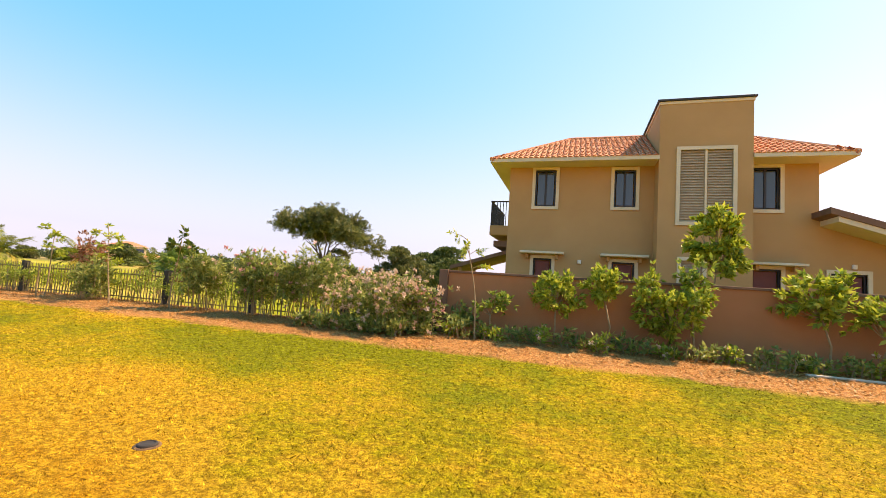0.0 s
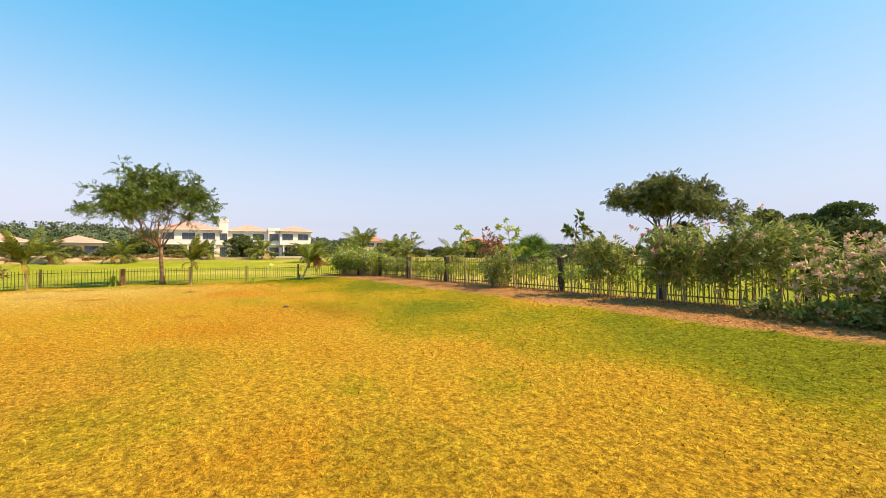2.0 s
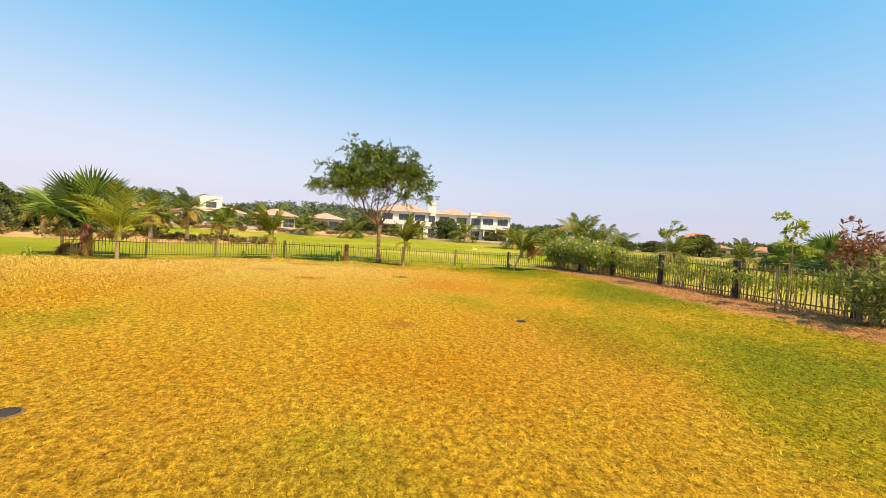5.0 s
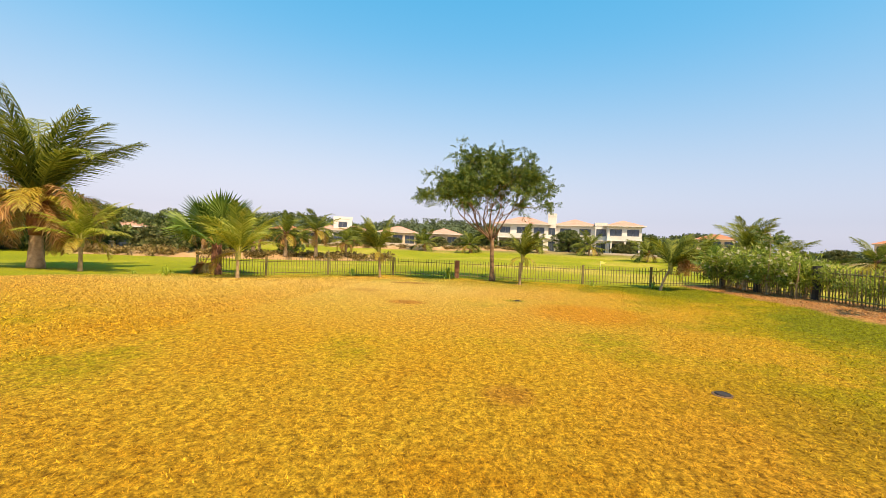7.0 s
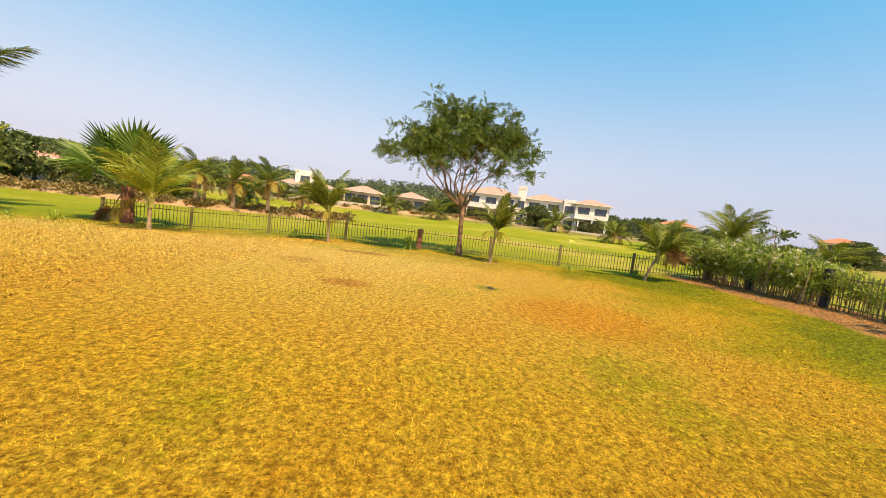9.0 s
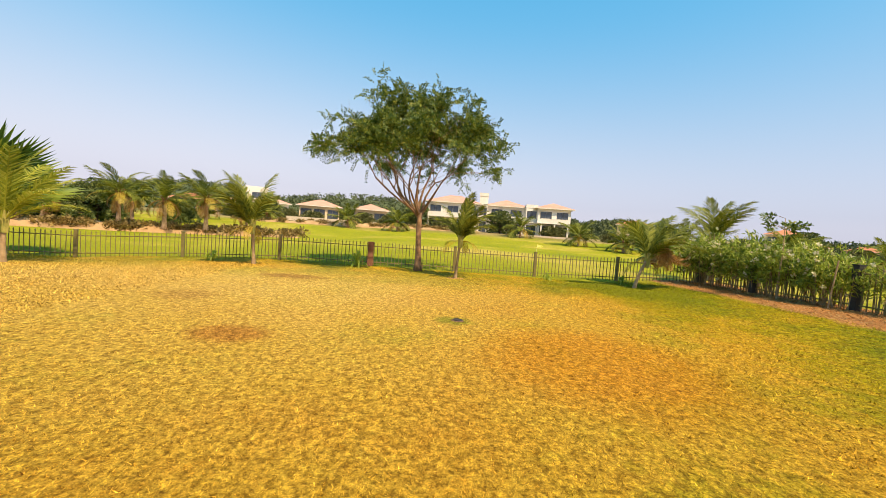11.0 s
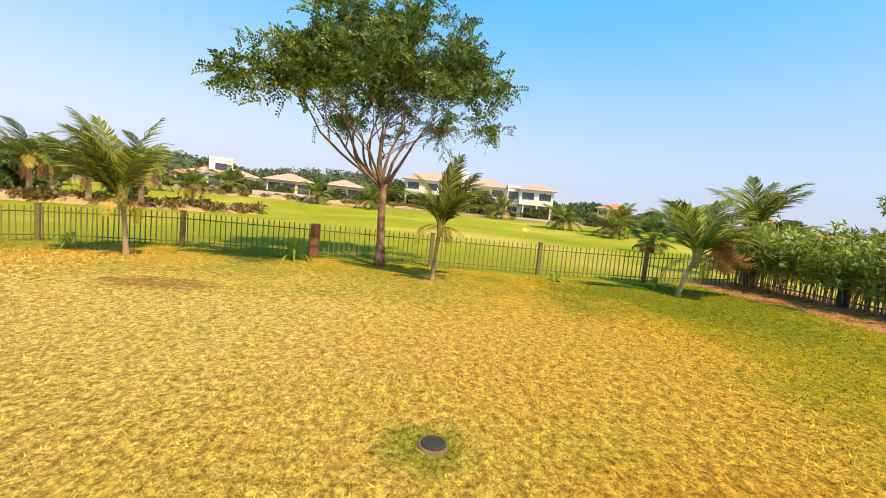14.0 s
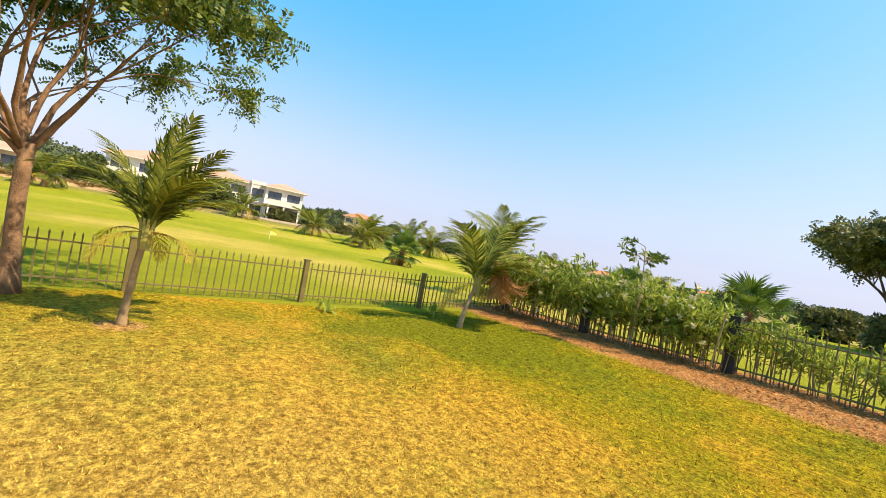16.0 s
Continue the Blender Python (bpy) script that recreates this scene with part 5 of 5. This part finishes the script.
WALLTREES = [(-0.40, -1.0, 0.25, 0.72, 1.74, M_LIME, 330), (0.72, 0.25, 1.15, 0.95, 1.85, M_LIME, 240), (1.95, 1.35, 2.9, 0.42, 1.92, M_LIME, 600), (2.5, 2.15, 2.85, 1.55, 2.1, M_HEDGE, 80),
             (4.85, 4.0, 5.35, 0.95, 1.98, M_LIME, 400), (5.75, 5.2, 6.5, 0.55, 1.6, M_LIME, 300), (-1.95, -2.25, -1.55, 0.5, 1.2, M_HEDGE, 90), (-2.75, -3.0, -2.4, 0.2, 0.75, M_OLEANDER, 90)]
for k, (foot, x0, x1, z0, z1, leaf, n) in enumerate(WALLTREES):
    young_tree("slim young tree with bright leaves before the brown wall", on(0, 10.4), 200 + k, foot, x0, x1, z0, z1, leaf, n, "young trees before the wall")
for k in range(26):
    r_ = np.random.default_rng(300 + k)
    x, y = -2.9 + k * 0.40 + r_.uniform(-0.12, 0.12), 10.1 + r_.uniform(-0.25, 0.2)
    shrub("low scrubby plant with thin stems in the bed", on(x, y), 300 + k, r_.uniform(0.35, 0.6), 0.4, r_.uniform(0.28, 0.55), M_OLEANDER if k % 3 else M_LIME, 24, 0.13, 0.028, 5, 3 if k % 3 == 0 else 0, M_WHITE_FLOWER, group="low bed plants", name="low_shrub", low=0.15, up=0.9)
for k in range(5):
    r_ = np.random.default_rng(340 + k)
    shrub("low grey-green plant at the foot of the oleander", on(-6.3 + k * 0.62, 9.15 + r_.uniform(-0.1, 0.1)), 340 + k, 0.55, 0.4, 0.42, M_OLEANDER, 46, 0.15, 0.026, 5, 3, M_WHITE_FLOWER, group="low bed plants", name="low_shrub", up=0.9)
young_tree("tall leafy tree rising behind the garden wall", on(0, 11.75), 350, 3.2, 2.62, 3.98, 1.75, 3.55, M_LIME, 620, "", 0.18, 0.045)
shrub("leafy shrub showing over the garden wall", on(1.6, 11.6), 351, 0.9, 0.7, 2.0, M_LIME, 160, 0.15, 0.04, 6, name="tall_shrub", low=0.5)
solo("irrigation_pipe", Build().tube([(4.2, 9.75, 0.235), (5.4, 9.72, 0.24), (6.9, 9.6, 0.23), (8.2, 9.6, 0.235)], [0.03] * 4, 8), M_STONE, "pale plastic pipe lying on the mulch bed", "pipe")


# ---- lawn fittings ----
def uplight(at, seed):
    """A low dark in-ground lamp in a little bare hollow."""
    t = thing("ground_lamp", "low dark in-ground garden lamp set in the lawn", "lamp", at, seed * 40, "lawn lamps")
    b = Build()
    k = 20
    prof = [(0.115, -0.05), (0.115, 0.022), (0.105, 0.034), (0.085, 0.04), (0.08, 0.026)]
    for i, (rr, z) in enumerate(prof):
        b.v += [(math.cos(2 * math.pi * j / k) * rr, math.sin(2 * math.pi * j / k) * rr, z) for j in range(k)]
    for i in range(len(prof) - 1):
        for j in range(k):
            b.f.append((i * k + j, i * k + (j + 1) % k, (i + 1) * k + (j + 1) % k, (i + 1) * k + j))
    t.scale = (0.68, 0.68, 0.68)
    part("housing", b, M_BLACKPLASTIC, t, soft=True)
    part("lens", Build().add([(math.cos(2 * math.pi * j / k) * 0.082, math.sin(2 * math.pi * j / k) * 0.082, 0.028) for j in range(k)], [tuple(range(k))]), M_BLACKPLASTIC, t, "dusty dark lens")
    part("soil_rim", Build().tube([(math.cos(a) * 0.13, math.sin(a) * 0.13, -0.012) for a in np.linspace(0, 2 * math.pi, 16)], [0.03] * 16, 6, False), M_SOIL, t, "ring of bare soil", soft=True)
    return t


for k, (x, y) in enumerate(((-3.3, 2.78), (-10.75, -2.6), (-14.9, 2.53), (-22.02, 0.51))):
    uplight(on(x, y), k)

# ---- golf course and distance ----
def golf_flag(at):
    t = thing("golf_flag", "yellow golf flag on a thin white pole", "flag", at)
    part("pole", Build().tube([(0, 0, -0.05), (0, 0, 1.5)], [0.012, 0.012], 6), M_VILLA, t)
    b = Build()
    n = 7
    vs = [(0.02 * i, 0.015 + 0.10 * i, z + 0.03 * math.sin(i * 1.1)) for i in range(n) for z in (0.92 + 0.03 * i, 1.48 - 0.03 * i)]
    b.add(vs, [(2 * i, 2 * i + 2, 2 * i + 3, 2 * i + 1) for i in range(n - 1)])
    part("cloth", b, M_YELLOW, t)
    t.scale = (0.8, 0.8, 0.55)


golf_flag(on(-55.6, 9.5))


def far_house(label, at, turn, blocks, wall, roof, name="villa", terrace=True, group="houses across the golf course"):
    """Blocks (x0, x1, y0, y1, storeys, roof kind): walls, windows on the front and sides, ledges, hipped or flat roofs."""
    h = thing(name, label, "house", at, turn, group)
    for x0, x1, y0, y1, storeys, kind in blocks:
        top = 3.1 * storeys + (1.9 if kind == "tower" else 0.0)
        nwin = max(1, int((x1 - x0) / 2.9))
        holes = []
        for s in range(storeys):
            for i in range(nwin):
                c = x0 + (i + 0.5) * (x1 - x0) / nwin
                ww = min(1.2, (x1 - x0) / nwin * 0.42)
                holes.append((c - ww, c + ww, 3.1 * s + (0.12 if s == 0 else 0.85), 3.1 * s + 2.4))
        part("wall", wall_with_holes(x0, x1, y0, y0 + 0.3, -1.6, top, holes), wall, h)
        part("wall", Build().box(x0, x0 + 0.3, y0 + 0.3, y1, -1.6, top).box(x1 - 0.3, x1, y0 + 0.3, y1, -1.6, top).box(x0 + 0.3, x1 - 0.3, y1 - 0.3, y1, -1.6, top), wall, h)
        part("floor_slab", Build().box(x0 + 0.3, x1 - 0.3, y0 + 0.3, y1 - 0.3, top - 0.3, top - 0.05), wall, h)
        for a, c, z0, z1 in holes:
            w = part("window", ring(a + 0.06, c - 0.06, z0 + 0.06, z1 - 0.06, y0 + 0.08, y0 + 0.2, 0.06), M_FRAME, h)
            part("pane", Build().box(a + 0.05, (a + c) / 2 - 0.03, y0 + 0.12, y0 + 0.16, z0 + 0.05, z1 - 0.05), M_GLASS, w)
            part("pane", Build().box((a + c) / 2 + 0.03, c - 0.05, y0 + 0.12, y0 + 0.16, z0 + 0.05, z1 - 0.05), M_GLASS, w)
        for s in range(1, storeys):
            part("band", Build().box(x0 - 0.1, x1 + 0.1, y0 - 0.35, y0, 3.1 * s - 0.12, 3.1 * s + 0.06), wall, h)
        if storeys > 1 and x1 - x0 > 6:
            # first-floor balcony on square posts
            bal = part("balcony", Build().box(x0 + 0.5, x1 - 0.5, y0 - 1.7, y0 - 0.36, 2.92, 3.1, 0.02), wall, h, "white balcony on square posts")
            for px_ in (x0 + 0.7, (x0 + x1) / 2, x1 - 0.7):
                part("post", Build().box(px_ - 0.14, px_ + 0.14, y0 - 1.65, y0 - 1.37, -1.0, 2.92), wall, bal)
            part("railing", Build().box(x0 + 0.5, x1 - 0.5, y0 - 1.7, y0 - 1.64, 3.95, 4.02).box(x0 + 0.5, x1 - 0.5, y0 - 1.68, y0 - 1.66, 3.1, 3.95), wall, bal)
        if kind == "hip":
            o, rise = 0.75, min((y1 - y0), (x1 - x0)) * 0.21
            run = min((y1 - y0), (x1 - x0)) / 2
            ym = (y0 + y1) / 2
            if x1 - x0 >= y1 - y0:
                R0, R1 = (x0 + run, ym, top + rise), (x1 - run, ym, top + rise)
                fs = [(0, 1, 5, 4), (2, 3, 4, 5), (3, 0, 4), (1, 2, 5)]
            else:
                xm = (x0 + x1) / 2
                R0, R1 = (xm, y0 + run, top + rise), (xm, y1 - run, top + rise)
                fs = [(0, 1, 4), (1, 2, 5, 4), (2, 3, 5), (3, 0, 4, 5)]
            A, B, C, D = (x0 - o, y0 - o, top + 0.05), (x1 + o, y0 - o, top + 0.05), (x1 + o, y1 + o, top + 0.05), (x0 - o, y1 + o, top + 0.05)
            part("roof", Build().add([A, B, C, D, R0, R1], fs), roof, h, "pale terracotta hipped roof")
            part("eave", Build().box(x0 - o, x1 + o, y0 - o, y1 + o, top - 0.08, top + 0.045), M_VILLA, h)
        else:
            part("parapet", Build().box(x0 - 0.08, x1 + 0.08, y0 - 0.08, y0 + 0.12, top, top + 0.7).box(x0 - 0.08, x0 + 0.12, y0 + 0.12, y1, top, top + 0.7).box(x1 - 0.12, x1 + 0.08, y0 + 0.12, y1, top, top + 0.7), wall, h)
    if terrace:
        x0, x1 = min(b[0] for b in blocks) - 2, max(b[1] for b in blocks) + 2
        part("terrace_wall", Build().box(x0, x1, -6.3, -6.0, -2.2, 0.35), M_STONE, h, "low pale stone terrace wall")
        part("terrace", Build().box(x0, x1, -6.0, 0.0, -2.2, -0.02), M_STONE, h)
    return h


def facing(x, y):
    """The turn that points a house's front (its -y side) at the garden."""
    return math.degrees(math.atan2(-14 - x, y - 2)) 


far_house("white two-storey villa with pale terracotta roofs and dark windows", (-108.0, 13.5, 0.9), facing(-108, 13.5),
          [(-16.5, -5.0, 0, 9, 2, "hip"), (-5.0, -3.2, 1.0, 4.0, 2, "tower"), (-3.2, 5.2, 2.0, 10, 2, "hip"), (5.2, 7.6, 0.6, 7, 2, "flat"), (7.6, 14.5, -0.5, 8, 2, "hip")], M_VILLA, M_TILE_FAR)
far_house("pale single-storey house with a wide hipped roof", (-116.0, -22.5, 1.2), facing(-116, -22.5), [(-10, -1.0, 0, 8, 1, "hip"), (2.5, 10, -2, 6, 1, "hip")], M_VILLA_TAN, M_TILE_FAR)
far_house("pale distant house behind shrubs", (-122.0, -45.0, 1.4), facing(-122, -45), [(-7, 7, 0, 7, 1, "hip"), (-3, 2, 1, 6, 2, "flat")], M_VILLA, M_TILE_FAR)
for k, (x, y, z, s, t2) in enumerate(((-150, 64, 0.4, 2, M_VILLA_TAN), (-140, 105, 0.4, 2, M_VILLA_TAN), (-150, 140, 0.4, 1, M_VILLA_TAN), (-120, 160, 0.2, 1, M_VILLA), (-95, 200, 0.0, 1, M_VILLA_TAN), (-55, 230, 0.0, 1, M_VILLA), (-140, -70, 1.4, 1, M_VILLA_TAN))):
    far_house("distant tan house with a red tiled roof", (x, y, z), facing(x, y), [(-7, 3, 0, 8, s, "hip"), (3, 8, 1.5, 8, 1, "hip")], t2, M_TILE, terrace=False)
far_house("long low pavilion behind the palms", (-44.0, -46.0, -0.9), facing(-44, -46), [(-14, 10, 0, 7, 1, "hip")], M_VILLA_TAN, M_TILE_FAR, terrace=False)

# palms on the course
FARPALMS = [(-49.6, -25.4, 2.4, 1.35), (-50.9, -22.6, 2.2, 1.3), (-52.4, -20.0, 2.0, 1.4), (-55.3, -17.8, 1.3, 1.0), (-54.0, -27.5, 2.4, 1.3), (-47.0, -29.0, 1.8, 1.2), (-89, -15.6, 3.0, 1.6), (-86, -6.8, 1.6, 1.3), (-91, 14.6, 1.8, 1.5), (-93, 5.5, 1.2, 1.2), (-78, 20.8, 1.4, 1.3), (-76, 28.0, 1.6, 1.5), (-72, 36.0, 1.5, 1.5), (-66, 42, 2.0, 1.5), (-60, 48, 1.6, 1.4), (-84, 40.0, 2.4, 1.7), (-90, -30.0, 2.2, 1.5), (-80, -36.0, 2.2, 1.4), (-52, 60, 1.8, 1.5), (-70, 24, 1.2, 1.2)]
protos = [feather_palm("tall feathery palm on the scrubby bank", on(*FARPALMS[0][:2], 0.3), 61, 2.7, 0.17, 16, 1.3, (0, 82), yellow=4, dry=5, group="palms on the golf course"),
          feather_palm("tall feathery palm on the scrubby bank", on(*FARPALMS[1][:2], 0.3), 62, 2.4, 0.17, 15, 1.3, (0, 82), yellow=3, dry=6, group="palms on the golf course"),
          feather_palm("feathery palm on the golf course", on(*FARPALMS[6][:2], -0.05), 65, 1.5, 0.16, 18, 1.7, (-15, 80), yellow=3, dry=2, group="palms on the golf course")]
for k, (x, y, h, s) in enumerate(FARPALMS[2:6] + FARPALMS[7:]):
    q = s / 1.35
    c = copy_thing(protos[k % 2 if k < 4 else 2], pose(*on(x, y, 0.3 if k < 4 else -0.05), 0, 0, 57 * k))
    c.scale = (q, q, q)


def scrub_bank(label, line, seed, half, n, tall):
    """Dry scrub on a low uneven sandy bank that follows a line."""
    r = np.random.default_rng(seed)
    L = np.array(line, float)
    seg = r.integers(0, len(L) - 1, n)
    f = r.random(n)[:, None]
    at = L[seg] * (1 - f) + L[seg + 1] * f + r.normal(0, half * 0.5, (n, 2))
    size = r.uniform(0.3, 1.0, n) * tall
    t = thing("scrub_bank", label, "scrub", (0, 0, 0), kind="stuff")
    b = Build()
    steps = 40
    ring_ = []
    for i in range(steps + 1):
        u = i / steps * (len(L) - 1)
        j = min(int(u), len(L) - 2)
        p, d = L[j] * (1 - u + j) + L[j + 1] * (u - j), L[j + 1] - L[j]
        nrm = np.array([-d[1], d[0]]) / np.hypot(*d)
        end = math.sin(math.pi * i / steps) ** 0.4
        for q, hh in ((-1.0, -0.15), (-0.55, 0.28), (0.0, 0.5), (0.55, 0.3), (1.0, -0.15)):
            xx, yy = p + nrm * half * 1.5 * q * (1 + 0.18 * math.sin(i * 1.7 + q))
            b.v.append((xx, yy, gz(xx, yy) - 0.12 + (hh + 0.15) * end * (1 + 0.3 * math.sin(i * 1.3))))
    b.f += [(i * 5 + k, i * 5 + k + 1, i * 5 + k + 6, i * 5 + k + 5) for i in range(steps) for k in range(4)]
    part("bank", b, M_SAND, t, soft=True)
    base = np.stack([at[:, 0], at[:, 1], ground_z(at[:, 0], at[:, 1]) + 0.15], -1)
    kk = 26
    d = random_dirs(n * kk, r, 0.5)
    d[:, 2] = np.abs(d[:, 2])
    Pq = np.repeat(base, kk, 0) + d * np.repeat(size, kk)[:, None] * r.uniform(0.3, 1.0, (n * kk, 1)) * np.array([1.1, 1.1, 0.8])
    part("brush", quads_mesh("brush", sprigs(Pq, d + r.normal(0, 0.4, d.shape), r, 5, 0.4, 0.26, 0.07), M_SCRUB), M_SCRUB, t)


scrub_bank("dry brown scrub on a low sandy bank under the palms", ((-41, -37), (-46, -30), (-51, -24), (-55, -18.5), (-60, -14.5)), 83, 1.3, 150, 0.85)
scrub_bank("low dry scrub on a sandy strip before the houses", ((-86, -34), (-92, -20), (-95, -8), (-96, 3)), 84, 1.3, 110, 0.8)
fan_palm("small fan palm on the fairway", on(-50.0, 17.8), 63, 1.2, 0.2, 22, 1.25, 4, "fan palms on the course", (-35, 80))
nf = fan_palm("fan palm beyond the hedge", on(-29.9, 26.4), 64, 1.3, 0.2, 22, 1.5, 4, "fan palms on the course", (-35, 80))
copy_thing(nf, pose(*on(-42, 36), 0, 0, 70))


# broad trees: a few builds, copied
def far_tree(label, at, seed, height, width, leaf, n=2600, trunk=0.32, name="tree", group="", leaf_len=0.34):
    """Trunk, limbs and a crown of leaf clumps in several uneven lobes."""
    r = np.random.default_rng(seed)
    t = thing(name, label, "tree", at, 0, group)
    b = Build()
    b.tube([(0, 0, -0.2), (0.05, 0, height * 0.2), (0.1, 0.1, height * 0.4)], [height * 0.035, height * 0.028, height * 0.022], 9)
    part("trunk", b, M_BARK_DARK, t, soft=True)
    lobes = []
    k = 16
    for i in range(k):
        a = i * 2.399
        q = math.sqrt((i + 0.4) / k)
        c = np.array([math.cos(a) * width * 0.36 * q, math.sin(a) * width * 0.36 * q, height * (trunk + (0.95 - trunk) * r.uniform(0.12, 0.9) * (1 - 0.45 * q * q))])
        lobes.append((c, width * r.uniform(0.10, 0.21), height * r.uniform(0.07, 0.15)))
        part("limb", Build().tube([(0.08, 0.05, height * 0.3), tuple(c * 0.55 + np.array([0, 0, height * 0.1])), tuple(c)], [height * 0.018, height * 0.012, height * 0.005], 6), M_BARK_DARK, t, soft=True)
    P, Wy = [], []
    for c, rh, rv in lobes:
        m = n // k
        d = random_dirs(m, r, 0.1)
        s = r.uniform(0.45, 1.08, m) ** 0.6
        P.append(c + d * s[:, None] * np.array([rh, rh, rv]))
        Wy.append(d + r.normal(0, 0.5, d.shape))
    P, Wy = np.concatenate(P), np.concatenate(Wy)
    part("crown", quads_mesh("crown", sprigs(P, Wy, r, 6, leaf_len * 1.4, leaf_len, leaf_len * 0.28), leaf), leaf, t)
    return t


spreading_tree("broad olive-green tree standing behind the fence", on(-26.2, 40.5), 71, 1.9, 8, 1.65, 0.16, 3, 0.85, 0.12, M_TREE_OLIVE, size=1.55, per=3, scatter=0.16, open_=0.8, bark=M_BARK_DARK, reach=0.42, ll=0.16, lw=0.04)
far_tree("rounded green tree beyond the field", on(-20.4, 64.0), 72, 8.0, 11.0, M_FAR_LEAF, 4200, 0.12)
far_tree("dense olive tree growing under the broad one", on(-25.0, 42.0), 70, 4.6, 5.5, M_TREE_OLIVE, 1500, 0.05)
far_tree("green tree beside the broad one", on(-21.0, 50.0), 73, 6.0, 8.0, M_TREE_OLIVE, 2600, 0.15)
bushy = [far_tree("dark spreading tree in a belt of trees", on(-38, -44), 74, 7.0, 9.5, M_FAR_LEAF, 2000, 0.18, group="tree belt"),
         far_tree("dark rounded tree in a belt of trees", on(-45, -41), 75, 6.2, 9.0, M_FAR_LEAF, 2000, 0.10, group="tree belt"),
         far_tree("low dense bush in a belt of trees", on(-50, -37), 76, 3.2, 5.5, M_TREE_OLIVE, 1200, 0.05, name="bush", group="tree belt")]
BELT = []
r_ = np.random.default_rng(77)
for k in range(26):                                     # belt on the south-west edge of the course
    f = k / 25
    BELT.append((-30 - 38 * f + r_.normal(0, 2.0), -46 + 12 * f + r_.normal(0, 2.0) - 10 * r_.random(), int(r_.integers(0, 3)), r_.uniform(0.5, 0.8)))
for k in range(24):                                     # shrubs between the houses
    f = k / 23
    BELT.append((-113 + r_.normal(0, 4) + 22 * f * f, -58 + 135 * f, 2 if k % 3 else 1, r_.uniform(0.55, 0.95)))
for k in range(34):                                     # belt to the north
    f = k / 33
    BELT.append((-92 + 120 * f, 78 + 30 * math.sin(f * 3) + r_.normal(0, 5) + 18 * r_.random(), int(r_.integers(0, 3)), r_.uniform(0.45, 0.72)))
for k in range(9):                                      # scrub on the far lawn's flank, north-west
    BELT.append((-58 + k * 6.5 + r_.normal(0, 1), 46 + r_.normal(0, 3) + 6 * r_.random(), 2, r_.uniform(0.6, 1.0)))
for k, (x, y, j, s) in enumerate(BELT):
    c = copy_thing(bushy[j], pose(*on(x, y), 0, 0, k * 77))
    c.scale = (s, s, s * r_.uniform(0.85, 1.1))


def hill(label, x, y, rx, ry, h, turn, seed):
    """A wooded hill: a low mound under a close cover of tree crowns."""
    r = np.random.default_rng(seed)
    t = thing("hill", label, "hill", (x, y, -1.0), turn, "wooded hills", kind="structure")
    n, k = 14, 48
    b = Build()
    for i in range(n + 1):
        q = i / n
        for j in range(k):
            a = 2 * math.pi * j / k
            b.v.append((math.cos(a) * rx * q, math.sin(a) * ry * q, h * (0.5 + 0.5 * math.cos(math.pi * q)) * (1 + 0.10 * math.sin(3 * a + seed) * q)))
    for i in range(n):
        for j in range(k):
            b.f.append((i * k + j, (i + 1) * k + j, (i + 1) * k + (j + 1) % k, i * k + (j + 1) % k))
    part("slope", b, M_HAZED_HILL_LEAF, t, soft=True)
    m = 1100
    q, a = np.sqrt(r.random(m)), r.uniform(0, 2 * np.pi, m)
    c = np.stack([np.cos(a) * rx * q, np.sin(a) * ry * q, h * (0.5 + 0.5 * np.cos(np.pi * q)) + 1.2], -1)
    kk = 34
    P = np.repeat(c, kk, 0) + random_dirs(m * kk, r, 0.4) * r.uniform(1.2, 3.6, (m * kk, 1)) * np.array([1, 1, 0.75])
    N = len(P)
    part("tree_cover", quads_mesh("tree_cover", leaf_quads(P, random_dirs(N, r, 0.2), random_dirs(N, r, 0.8), r.uniform(0.7, 1.6, N), r.uniform(0.25, 0.6, N)), M_HAZED_HILL_LEAF), M_HAZED_HILL_LEAF, t)
    return t


hill("low wooded hill behind the houses", -270, -150, 160, 60, 16.5, 60, 1)
hill("low wooded hill behind the houses", -290, -50, 150, 60, 16.5, 80, 2)
hill("low wooded hill behind the villa", -300, 45, 120, 60, 15.5, 95, 3)
hill("low wooded hill behind the houses", -290, 112, 50, 30, 12, 100, 4)
hill("low wooded hill behind the houses", -235, -235, 110, 60, 14, 40, 5)
hill("low wooded rise on the skyline", -215, 200, 130, 28, 6, 35, 6)
hill("low wooded rise on the skyline", -60, 290, 160, 28, 6, 5, 7)
